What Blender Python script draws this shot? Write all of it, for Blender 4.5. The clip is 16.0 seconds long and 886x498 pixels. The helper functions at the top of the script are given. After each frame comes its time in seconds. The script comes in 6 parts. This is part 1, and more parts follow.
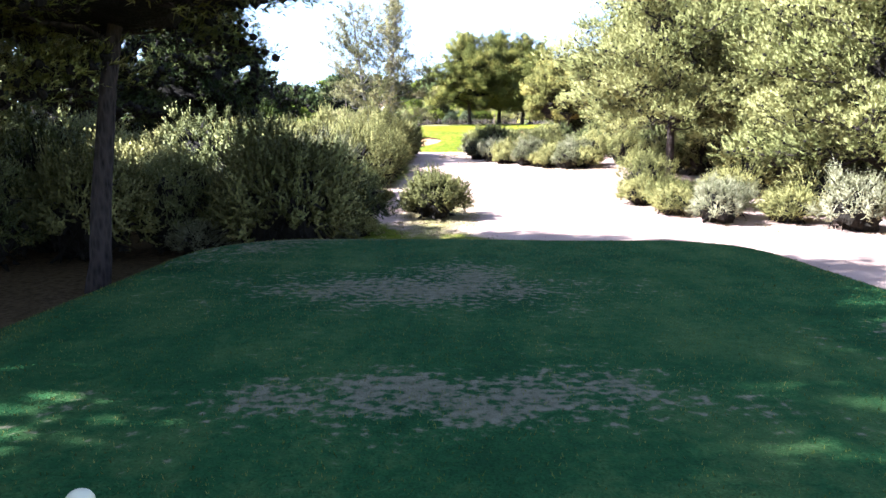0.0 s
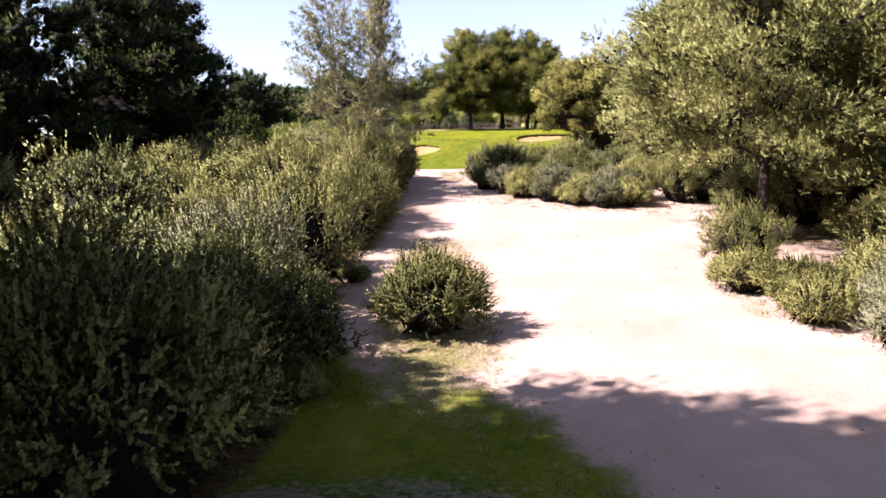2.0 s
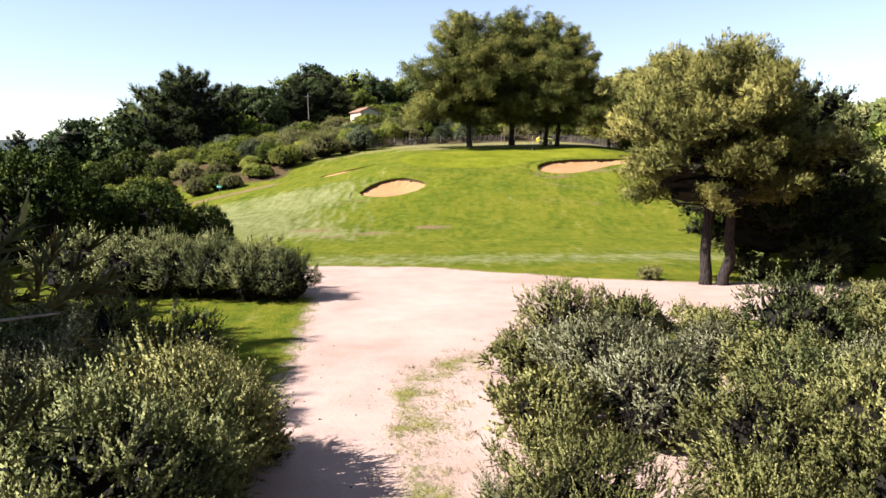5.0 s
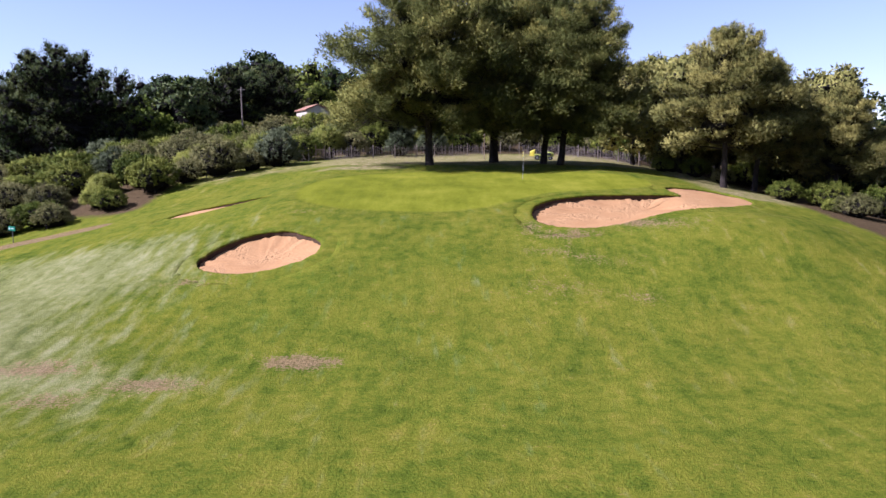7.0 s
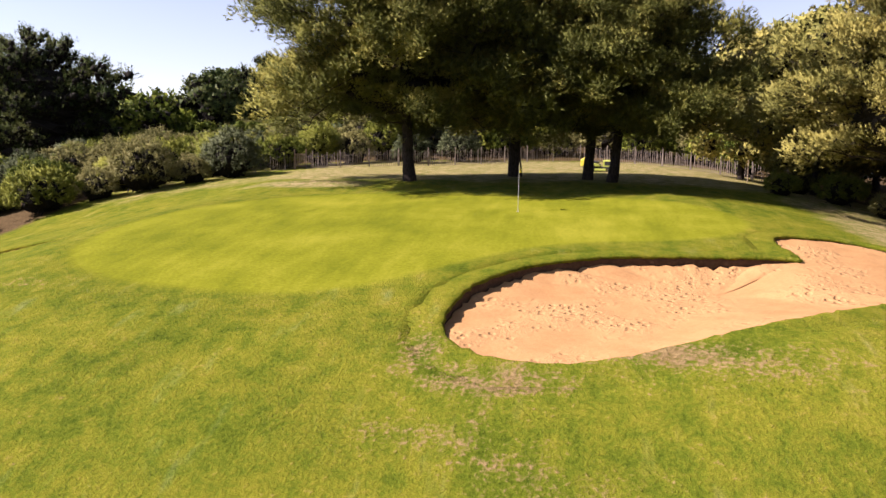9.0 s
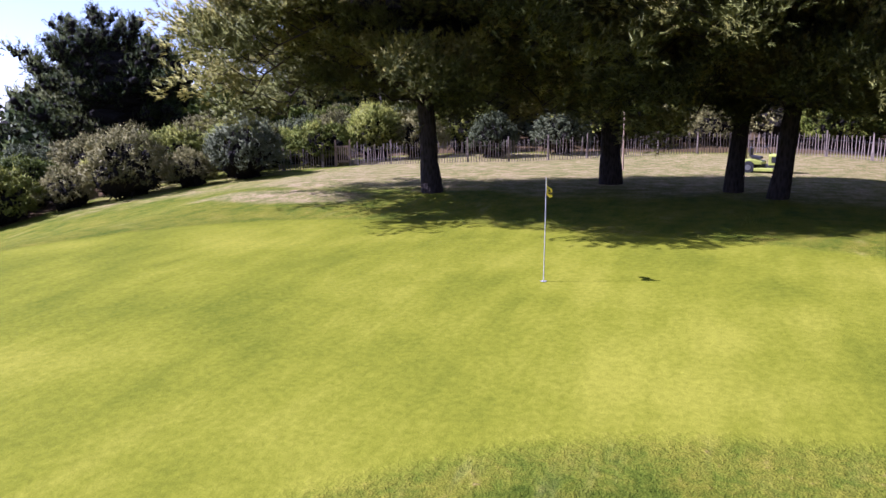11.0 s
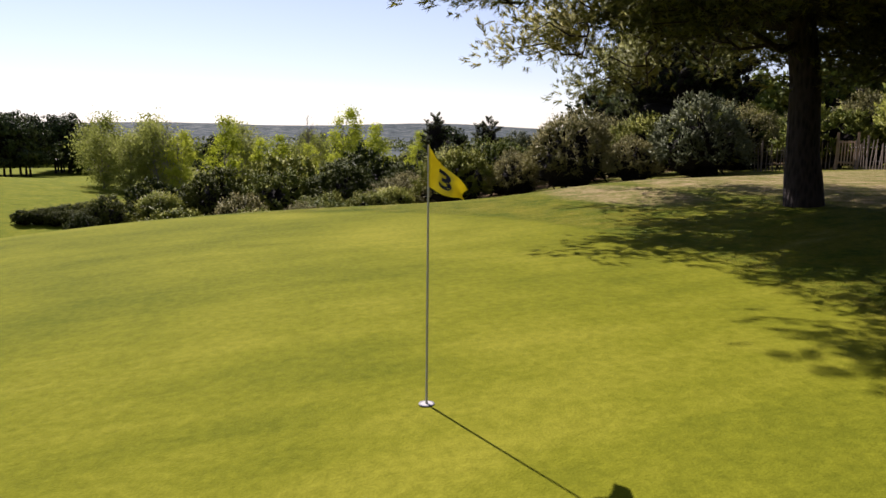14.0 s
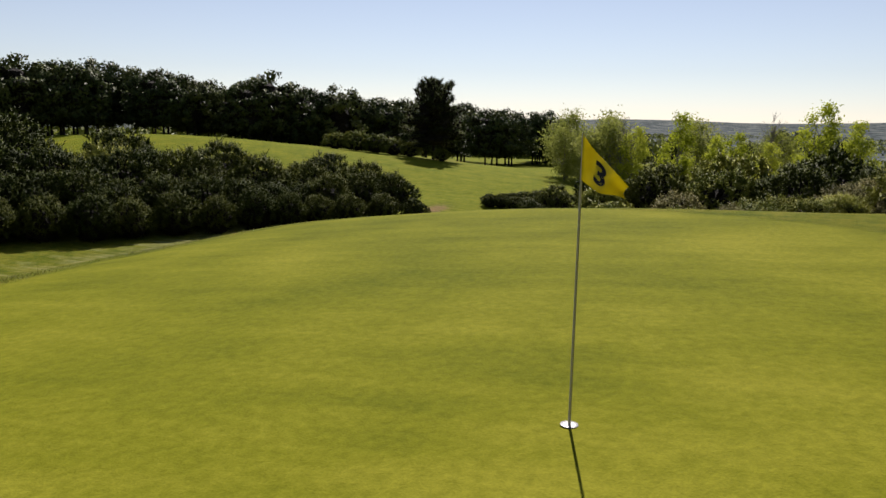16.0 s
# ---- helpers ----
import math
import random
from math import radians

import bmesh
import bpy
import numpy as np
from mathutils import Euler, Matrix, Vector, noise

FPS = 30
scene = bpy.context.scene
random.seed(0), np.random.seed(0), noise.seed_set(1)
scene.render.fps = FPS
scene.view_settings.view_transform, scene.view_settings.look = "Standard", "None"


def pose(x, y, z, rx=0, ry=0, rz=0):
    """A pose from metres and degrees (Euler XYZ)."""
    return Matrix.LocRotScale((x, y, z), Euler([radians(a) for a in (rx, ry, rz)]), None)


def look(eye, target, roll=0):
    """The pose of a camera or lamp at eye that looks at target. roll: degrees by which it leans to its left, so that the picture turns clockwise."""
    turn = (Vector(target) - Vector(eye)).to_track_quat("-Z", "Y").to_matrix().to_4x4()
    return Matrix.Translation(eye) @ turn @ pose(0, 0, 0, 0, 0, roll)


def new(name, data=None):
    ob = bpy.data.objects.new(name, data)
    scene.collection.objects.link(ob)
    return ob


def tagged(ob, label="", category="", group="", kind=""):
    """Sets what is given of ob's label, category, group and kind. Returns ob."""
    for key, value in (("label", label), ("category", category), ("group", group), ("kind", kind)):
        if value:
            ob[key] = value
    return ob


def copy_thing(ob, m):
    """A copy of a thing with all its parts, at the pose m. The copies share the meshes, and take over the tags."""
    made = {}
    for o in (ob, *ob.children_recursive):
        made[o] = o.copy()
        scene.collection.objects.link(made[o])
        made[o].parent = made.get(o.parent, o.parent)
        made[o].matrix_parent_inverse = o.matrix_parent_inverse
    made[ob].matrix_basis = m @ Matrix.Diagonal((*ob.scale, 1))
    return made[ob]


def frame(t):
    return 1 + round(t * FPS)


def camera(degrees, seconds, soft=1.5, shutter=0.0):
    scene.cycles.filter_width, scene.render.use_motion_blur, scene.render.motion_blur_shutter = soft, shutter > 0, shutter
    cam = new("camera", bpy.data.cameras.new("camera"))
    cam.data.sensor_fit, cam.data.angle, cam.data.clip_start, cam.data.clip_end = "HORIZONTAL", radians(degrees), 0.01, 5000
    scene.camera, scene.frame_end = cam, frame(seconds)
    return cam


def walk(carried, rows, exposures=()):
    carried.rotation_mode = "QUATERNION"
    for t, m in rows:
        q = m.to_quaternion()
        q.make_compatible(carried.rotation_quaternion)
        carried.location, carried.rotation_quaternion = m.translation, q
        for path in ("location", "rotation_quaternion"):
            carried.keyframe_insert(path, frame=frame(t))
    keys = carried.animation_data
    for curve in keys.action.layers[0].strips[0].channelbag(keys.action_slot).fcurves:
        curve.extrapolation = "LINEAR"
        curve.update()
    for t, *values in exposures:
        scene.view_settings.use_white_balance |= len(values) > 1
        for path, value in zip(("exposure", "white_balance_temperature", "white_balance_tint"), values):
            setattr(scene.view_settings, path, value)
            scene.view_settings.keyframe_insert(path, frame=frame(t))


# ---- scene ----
cam = camera(63.6, 16.0)
PATH = [
    (0, (1.825, 2.9, 2.075), (1.811, 4.88, 1.794), -0.2),
    (0.5, (1.794, 4.904, 2.345), (1.78, 6.884, 2.065), -0.4),
    (1, (1.755, 7.142, 2.672), (1.743, 9.122, 2.391), -0.3),
    (1.5, (1.758, 9.836, 3.072), (1.746, 11.816, 2.79), -0.4),
    (2, (1.763, 13.113, 3.603), (1.75, 15.092, 3.317), -0.5),
    (2.5, (1.746, 17.137, 4.195), (1.735, 19.116, 3.905), -0.4),
    (3, (1.769, 21.982, 4.895), (1.762, 23.96, 4.597), -0.3),
    (3.5, (1.954, 27.398, 5.486), (1.947, 29.375, 5.19), -0.4),
    (4, (2.131, 33.281, 6.111), (2.126, 35.259, 5.815), -0.4),
    (4.5, (2.384, 40.082, 6.78), (2.378, 42.06, 6.482), -0.8),
    (6.8, (5.568, 78.298, 8.691), (5.582, 80.276, 8.393), 0.1),
    (7, (6.933, 81.18, 8.74), (6.947, 83.158, 8.441), 0.1),
    (7.5, (10.327, 88.068, 8.921), (10.336, 90.045, 8.622), 0.2),
    (8, (12.686, 94.222, 9.087), (12.619, 96.198, 8.788), 0.1),
    (8.5, (14.291, 99.452, 9.131), (14.097, 101.42, 8.829), 0.1),
    (9, (15.262, 104.053, 9.032), (14.938, 106.004, 8.729), 0.2),
    (9.2, (15.531, 105.849, 9.093), (15.167, 107.79, 8.778), 0.3),
    (11.3, (17.192, 123.473, 9.128), (16.334, 125.246, 8.782), -0.7),
    (11.5, (17.304, 124.619, 9.061), (16.375, 126.357, 8.716), -0.6),
    (12, (17.661, 127.322, 8.778), (16.557, 128.956, 8.44), -0.6),
    (12.5, (17.973, 129.616, 8.559), (16.644, 131.073, 8.228), -0.4),
    (13, (18.259, 131.514, 8.343), (16.679, 132.696, 8.018), -0.2),
    (13.5, (18.588, 132.859, 8.183), (16.833, 133.762, 7.86), 0.1),
    (14, (18.798, 134.007, 8.138), (16.918, 134.607, 7.813), 0.4),
    (14.5, (18.858, 134.846, 8.123), (16.908, 135.144, 7.793), 0.5),
    (15, (18.805, 135.485, 8.113), (16.834, 135.46, 7.778), 0.8),
    (15.5, (18.641, 135.94, 8.112), (16.698, 135.61, 7.771), 0.8),
    (16, (18.395, 136.273, 8.08), (16.526, 135.651, 7.733), 1.0),
]
EXPOSURES = [(0.0, 3.08, 5150, 18), (1.0, 3.14, 5250, 23), (1.5, 2.8, 5500, 23), (2.0, 2.02, 5900, 28), (2.5, 1.52, 5750, 17), (3.5, 1.22, 5650, 10), (4.0, 1.32, 5700, 8), (4.5, 1.8, 5850, 21), (5.5, 1.35, 5650, 13), (6.3, 1.24, 5350, 23), (7.0, 1.28, 5150, 34), (8.0, 1.5, 6050, 30), (9.0, 1.56, 6350, 30), (11.5, 1.66, 4850, 49), (12.5, 1.52, 5150, 43), (14.0, 0.98, 6150, 27), (16.0, 0.63, 6350, 19)]
walk(cam, [(t, look(eye, target, roll)) for t, eye, target, roll in PATH], EXPOSURES)

# ---- daylight ----
SUN_AZ, SUN_EL = radians(193.0), radians(42.0)   # towards the sun, from +x counter-clockwise
world = bpy.data.worlds.new("sky")
scene.world = world
world.use_nodes = True
wn = world.node_tree.nodes
wn.clear()
sky = wn.new("ShaderNodeTexSky")
sky.sky_type, sky.sun_disc = "NISHITA", False
sky.sun_elevation, sky.sun_rotation = SUN_EL, radians(90) - SUN_AZ
sky.air_density, sky.dust_density, sky.ozone_density = 1.0, 0.0, 1.4
sky.altitude = 60
back, out = wn.new("ShaderNodeBackground"), wn.new("ShaderNodeOutputWorld")
back.inputs["Strength"].default_value = 0.056
mute = wn.new("ShaderNodeHueSaturation")
mute.inputs["Saturation"].default_value = 0.7
world.node_tree.links.new(sky.outputs[0], mute.inputs["Color"])
world.node_tree.links.new(mute.outputs[0], back.inputs[0])
world.node_tree.links.new(back.outputs[0], out.inputs[0])
sun_data = bpy.data.lights.new("sun", "SUN")
sun_data.energy, sun_data.angle, sun_data.color = 5.0, radians(0.55), (1.0, 0.94, 0.84)
sun = new("sun", sun_data)
sun.matrix_world = look((0, 0, 0), (-math.cos(SUN_AZ) * math.cos(SUN_EL), -math.sin(SUN_AZ) * math.cos(SUN_EL), -math.sin(SUN_EL)))

# ---- materials ----
class Shade:
    """A node material with short calls for the nodes used here."""

    def __init__(self, name):
        self.mat = bpy.data.materials.new(name)
        self.mat.use_nodes = True
        self.t = self.mat.node_tree
        self.t.nodes.clear()
        self.out = self.t.nodes.new("ShaderNodeOutputMaterial")

    def node(self, kind, **ins):
        n = self.t.nodes.new(kind)
        for k, v in ins.items():
            self.put(n.inputs[k], v)
        return n

    def put(self, socket, v):
        if isinstance(v, bpy.types.NodeSocket):
            self.t.links.new(v, socket)
        elif isinstance(v, tuple) and len(v) == 3 and socket.type == "RGBA":
            socket.default_value = (*v, 1)
        else:
            socket.default_value = v

    def place(self, kind="Object"):
        return self.node("ShaderNodeTexCoord").outputs[kind]

    def world(self):
        return self.node("ShaderNodeNewGeometry").outputs["Position"]

    def scaled(self, vec, sx, sy, sz):
        n = self.node("ShaderNodeMapping", Vector=vec)
        n.inputs["Scale"].default_value = (sx, sy, sz)
        return n.outputs[0]

    def noise(self, vec, scale, detail=3.0, rough=0.55):
        return self.node("ShaderNodeTexNoise", Vector=vec, Scale=scale, Detail=detail, Roughness=rough).outputs[0]

    def cells(self, vec, scale):
        return self.node("ShaderNodeTexVoronoi", Vector=vec, Scale=scale).outputs["Distance"]

    def calc(self, op, a, b=0.0, clamp=False):
        n = self.t.nodes.new("ShaderNodeMath")
        n.operation, n.use_clamp = op, clamp
        self.put(n.inputs[0], a)
        self.put(n.inputs[1], b)
        return n.outputs[0]

    def ramp(self, fac, *stops):
        n = self.t.nodes.new("ShaderNodeValToRGB")
        self.put(n.inputs[0], fac)
        el = n.color_ramp.elements
        while len(el) < len(stops):
            el.new(0.5)
        for e, (p, c) in zip(el, stops):
            e.position = p
            e.color = (*c, 1) if isinstance(c, tuple) else (c, c, c, 1)
        return n.outputs[0]

    def step(self, v, a, b):
        n = self.node("ShaderNodeMapRange", Value=v)
        n.inputs[1].default_value, n.inputs[2].default_value = a, b
        n.interpolation_type = "SMOOTHSTEP"
        return n.outputs[0]

    def mix(self, fac, a, b, blend="MIX"):
        n = self.t.nodes.new("ShaderNodeMix")
        n.data_type, n.blend_type = "RGBA", blend
        self.put(n.inputs[0], fac)
        self.put(n.inputs[6], a)
        self.put(n.inputs[7], b)
        return n.outputs[2]

    def attr(self, name):
        n = self.t.nodes.new("ShaderNodeAttribute")
        n.attribute_name = name
        return n.outputs["Fac"]

    def island(self):
        return self.node("ShaderNodeNewGeometry").outputs["Random Per Island"]

    def each(self):
        return self.node("ShaderNodeObjectInfo").outputs["Random"]

    def bump(self, height, strength, distance):
        return self.node("ShaderNodeBump", Height=height, Strength=strength, Distance=distance).outputs[0]

    def done(self, colour, rough=0.8, normal=None, metal=0.0, spec=0.3, through_light=0.0, glow=None):
        b = self.node("ShaderNodeBsdfPrincipled")
        self.put(b.inputs["Base Color"], colour)
        self.put(b.inputs["Roughness"], rough)
        b.inputs["Metallic"].default_value = metal
        b.inputs["Specular IOR Level"].default_value = spec
        if normal is not None:
            self.put(b.inputs["Normal"], normal)
        last = b.outputs[0]
        if through_light:
            tr = self.node("ShaderNodeBsdfTranslucent")
            self.put(tr.inputs[0], colour)
            m = self.node("ShaderNodeMixShader")
            m.inputs[0].default_value = through_light
            self.t.links.new(last, m.inputs[1])
            self.t.links.new(tr.outputs[0], m.inputs[2])
            last = m.outputs[0]
        self.t.links.new(last, self.out.inputs[0])
        return self.mat


def leaf_material(name, dark, mid, light, through_light=0.3, rough=0.55):
    s = Shade(name)
    tone = s.calc("ADD", s.calc("MULTIPLY", s.island(), 0.18), s.calc("MULTIPLY", s.noise(s.place(), 0.9, 2.0), 0.9))
    tone = s.calc("ADD", tone, s.calc("MULTIPLY", s.each(), 0.32))
    # paler towards spire tips: new growth, and lit-tip contrast put into the colour
    tone = s.calc("ADD", tone, s.calc("MULTIPLY", s.attr("tip_tone"), 0.26))
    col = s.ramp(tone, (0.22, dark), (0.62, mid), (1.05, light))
    col = s.mix(1.0, col, s.ramp(s.noise(s.place(), 26.0, 2.0), (0.34, 0.75), (0.66, 1.22)), "MULTIPLY")
    return s.done(col, rough, spec=0.06, through_light=through_light)


def bark_material(name, dark, light, scale=6.0):
    s = Shade(name)
    p = s.scaled(s.place(), 1, 1, 0.28)
    f = s.calc("ADD", s.calc("MULTIPLY", s.cells(p, scale * 2.2), 0.8), s.calc("MULTIPLY", s.noise(p, scale * 4, 5.0), 0.6))
    col = s.ramp(f, (0.25, dark), (0.85, light))
    return s.done(col, 0.92, s.bump(f, 0.9, 0.05), spec=0.15)


def plain_material(name, colour, rough=0.6, metal=0.0, vary=0.25, scale=12.0, spec=0.4):
    s = Shade(name)
    n = s.calc("ADD", s.calc("MULTIPLY", s.noise(s.place(), scale, 4.0), 0.6), s.calc("MULTIPLY", s.noise(s.place(), scale * 0.15, 2.0), 0.4))
    lo = tuple(c * (1 - vary) for c in colour)
    hi = tuple(min(1.0, c * (1 + vary)) for c in colour)
    return s.done(s.ramp(n, (0.25, lo), (0.75, hi)), rough, s.bump(n, 0.15, 0.01), metal, spec)


def sand_material(name, lo, hi):
    s = Shade(name)
    w = s.world()
    big, fine = s.noise(w, 0.45, 4.0), s.noise(w, 22.0, 4.0)
    foot = s.step(s.cells(w, 3.4), 0.40, 0.14)
    clod = s.noise(w, 7.0, 4.0, 0.7)
    trodden = s.step(big, 0.42, 0.62)
    f = s.calc("ADD", s.calc("MULTIPLY", big, 0.5), s.calc("MULTIPLY", fine, 0.25))
    f = s.calc("ADD", f, s.calc("MULTIPLY", clod, 0.25))
    dents = s.calc("MULTIPLY", s.calc("SUBTRACT", s.calc("MULTIPLY", clod, 1.2), foot), trodden)
    rough_up = s.calc("ADD", dents, s.calc("MULTIPLY", fine, 0.2))
    # darker specks on high clod noise over the trodden patches
    specked = s.mix(s.calc("MULTIPLY", s.step(clod, 0.56, 0.66), s.calc("MULTIPLY", trodden, 0.6)), s.ramp(f, (0.36, lo), (0.64, hi)), (0.15, 0.075, 0.034))
    return s.done(specked, 0.95, s.bump(rough_up, 1.0, 0.05), spec=0.1)


def ground_material():
    s = Shade("turf_and_sand")
    w = s.world()
    n_huge, n_big = s.noise(w, 0.055, 3.0), s.noise(w, 0.33, 4.0)
    n_mid, n_fine, n_blade = s.noise(w, 1.7, 4.0), s.noise(w, 9.0, 4.0), s.noise(w, 46.0, 3.0)
    # mown rough: mixed greens with straw and moss
    streak = s.noise(s.scaled(w, 2.2, 0.5, 1.0), 0.8, 4.0)
    f = s.calc("ADD", s.calc("MULTIPLY", n_big, 0.26), s.calc("MULTIPLY", n_mid, 0.30))
    f = s.calc("ADD", f, s.calc("ADD", s.calc("MULTIPLY", n_fine, 0.26), s.calc("MULTIPLY", streak, 0.22)))
    rough = s.ramp(f, (0.37, (0.032, 0.054, 0.004)), (0.47, (0.084, 0.105, 0.008)), (0.57, (0.14, 0.138, 0.012)), (0.68, (0.2, 0.166, 0.025)))
    cool = s.ramp(f, (0.38, (0.02, 0.047, 0.003)), (0.5, (0.059, 0.096, 0.006)), (0.64, (0.118, 0.144, 0.014)))
    rough = s.mix(s.step(s.calc("ADD", s.calc("MULTIPLY", streak, 0.55), s.calc("ADD", s.calc("MULTIPLY", n_huge, 0.25), s.calc("MULTIPLY", s.attr("cool"), 0.09))), 0.5, 0.66), rough, cool)
    # paler turf tones that stand for mist hanging over the slope
    worn = s.ramp(f, (0.38, (0.085, 0.095, 0.026)), (0.5, (0.155, 0.158, 0.05)), (0.62, (0.24, 0.235, 0.105)))
    rough = s.mix(s.calc("MULTIPLY", s.step(s.calc("ADD", s.attr("pale"), s.calc("MULTIPLY", s.calc("SUBTRACT", streak, 0.5), 1.6)), 0.12, 0.85), 0.9), rough, worn)
    blades = s.ramp(n_blade, (0.3, 0.55), (0.7, 1.3))
    rough = s.mix(0.75, rough, blades, "MULTIPLY")
    # bare soil showing through
    bare_f = s.calc("ADD", s.attr("bare"), s.calc("MULTIPLY", s.calc("SUBTRACT", n_mid, 0.5), 1.5))
    bare_f = s.calc("ADD", bare_f, s.calc("MULTIPLY", s.calc("SUBTRACT", n_fine, 0.5), 2.2))
    soil = s.ramp(n_fine, (0.3, (0.105, 0.062, 0.03)), (0.7, (0.25, 0.165, 0.088)))
    col = s.mix(s.calc("MULTIPLY", s.step(bare_f, 0.4, 1.05), 0.8), rough, soil)
    # tee turf
    tee = s.ramp(f, (0.36, (0.011, 0.038, 0.013)), (0.5, (0.022, 0.068, 0.021)), (0.64, (0.064, 0.108, 0.032)))
    tee = s.mix(0.7, tee, blades, "MULTIPLY")
    dust = s.ramp(n_fine, (0.3, (0.109, 0.095, 0.058)), (0.7, (0.204, 0.17, 0.116)))
    tee = s.mix(s.calc("MULTIPLY", s.step(bare_f, 0.45, 0.8), 0.8), tee, dust)
    col = s.mix(s.step(s.calc("ADD", s.attr("tee"), s.calc("MULTIPLY", s.calc("SUBTRACT", n_mid, 0.5), 0.4)), 0.1, 0.4), col, tee)
    lush = s.ramp(f, (0.38, (0.06, 0.084, 0.003)), (0.5, (0.11, 0.132, 0.005)), (0.62, (0.172, 0.172, 0.01)))
    col = s.mix(s.attr("lush"), col, lush)
    # dry sparse turf under the pines and behind the green
    straw = s.ramp(s.calc("ADD", s.calc("MULTIPLY", n_mid, 0.5), s.calc("MULTIPLY", n_fine, 0.5)),
                   (0.34, (0.085, 0.1, 0.022)), (0.47, (0.155, 0.14, 0.045)), (0.58, (0.27, 0.21, 0.105)), (0.7, (0.38, 0.28, 0.18)))
    dry_f = s.calc("ADD", s.attr("dry"), s.calc("MULTIPLY", s.calc("SUBTRACT", n_big, 0.5), 1.2))
    col = s.mix(s.calc("MULTIPLY", s.step(dry_f, 0.3, 0.8), 0.9), col, straw)
    # putting green, close-mown
    g = s.calc("ADD", s.calc("MULTIPLY", s.calc("ADD", s.calc("MULTIPLY", n_big, 0.4), s.calc("MULTIPLY", streak, 0.25)), 1.0), s.calc("MULTIPLY", n_huge, 0.2))
    g = s.calc("ADD", g, s.calc("MULTIPLY", n_fine, 0.15))
    putt = s.ramp(g, (0.38, (0.087, 0.1, 0.0055)), (0.5, (0.13, 0.137, 0.008)), (0.62, (0.178, 0.176, 0.015)))
    putt = s.mix(0.45, putt, s.ramp(s.calc("ADD", s.calc("MULTIPLY", n_blade, 0.6), s.calc("MULTIPLY", n_fine, 0.4)), (0.32, 0.6), (0.68, 1.35)), "MULTIPLY")
    edge = s.calc("ADD", s.attr("green_d"), s.calc("MULTIPLY", s.calc("SUBTRACT", n_fine, 0.5), 0.25))
    col = s.mix(s.step(edge, 0.3, -0.3), col, putt)
    # scrub floor, and far woodland greyed blue: distance haze put into its colour
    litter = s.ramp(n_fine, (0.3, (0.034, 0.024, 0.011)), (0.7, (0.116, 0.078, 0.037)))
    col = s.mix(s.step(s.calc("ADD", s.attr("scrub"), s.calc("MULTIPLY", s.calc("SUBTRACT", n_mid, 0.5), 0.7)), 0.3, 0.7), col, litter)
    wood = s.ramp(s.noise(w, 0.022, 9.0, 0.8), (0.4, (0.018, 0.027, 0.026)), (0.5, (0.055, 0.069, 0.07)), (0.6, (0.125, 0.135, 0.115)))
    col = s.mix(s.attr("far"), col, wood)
    # sand of the path
    sand_e = s.calc("ADD", s.attr("sand_d"), s.calc("MULTIPLY", s.calc("SUBTRACT", n_mid, 0.5), 1.3))
    sand_e = s.calc("ADD", sand_e, s.calc("MULTIPLY", s.calc("SUBTRACT", n_fine, 0.5), 0.7))
    sf = s.calc("ADD", s.calc("MULTIPLY", n_big, 0.5), s.calc("MULTIPLY", s.noise(w, 30.0, 4.0), 0.3))
    sf = s.calc("ADD", sf, s.calc("MULTIPLY", n_mid, 0.2))
    sand = s.ramp(sf, (0.34, (0.286, 0.187, 0.136)), (0.52, (0.367, 0.258, 0.201)), (0.68, (0.422, 0.309, 0.248)))
    grit = s.step(s.cells(w, 7.0), 0.10, 0.05)
    sand = s.mix(s.calc("MULTIPLY", grit, s.step(n_mid, 0.5, 0.62)), sand, (0.15, 0.102, 0.068))
    col = s.mix(s.step(sand_e, 0.35, -0.35), col, sand)
    relief = s.calc("ADD", s.calc("MULTIPLY", n_fine, 0.7), s.calc("MULTIPLY", n_blade, 0.35))
    soft = s.calc("MAXIMUM", s.step(edge, 0.3, -0.3), s.step(sand_e, 0.35, -0.35))
    relief = s.calc("MULTIPLY", relief, s.calc("SUBTRACT", 1.0, s.calc("MULTIPLY", soft, 0.8)))
    return s.done(col, 0.9, s.bump(relief, 0.9, 0.09), spec=0.02)


GROUND = ground_material()
BUNKER_SAND = sand_material("bunker_sand", (0.272, 0.142, 0.055), (0.38, 0.222, 0.094))
SOIL = plain_material("soil_face", (0.068, 0.042, 0.024), 0.95, vary=0.5, scale=9.0, spec=0.1)
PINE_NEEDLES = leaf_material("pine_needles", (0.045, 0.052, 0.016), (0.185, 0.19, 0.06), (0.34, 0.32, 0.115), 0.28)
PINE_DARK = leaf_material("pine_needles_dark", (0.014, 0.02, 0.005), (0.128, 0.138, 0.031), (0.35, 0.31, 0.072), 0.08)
PINE_GREY = leaf_material("pine_needles_thin", (0.03, 0.033, 0.012), (0.12, 0.115, 0.045), (0.3, 0.265, 0.115), 0.15)
ROSEMARY = leaf_material("rosemary_leaves", (0.016, 0.019, 0.009), (0.118, 0.115, 0.05), (0.34, 0.32, 0.185), 0.06)
LENTISK = leaf_material("lentisk_leaves", (0.013, 0.019, 0.006), (0.088, 0.097, 0.031), (0.26, 0.256, 0.092), 0.08, 0.5)
CISTUS = leaf_material("cistus_leaves", (0.016, 0.02, 0.006), (0.128, 0.124, 0.037), (0.33, 0.3, 0.1), 0.06)
BRIGHT_LEAF = leaf_material("bright_leaves", (0.0399, 0.0565, 0.00755), (0.15, 0.177, 0.026), (0.334, 0.334, 0.0632), 0.35, 0.4)
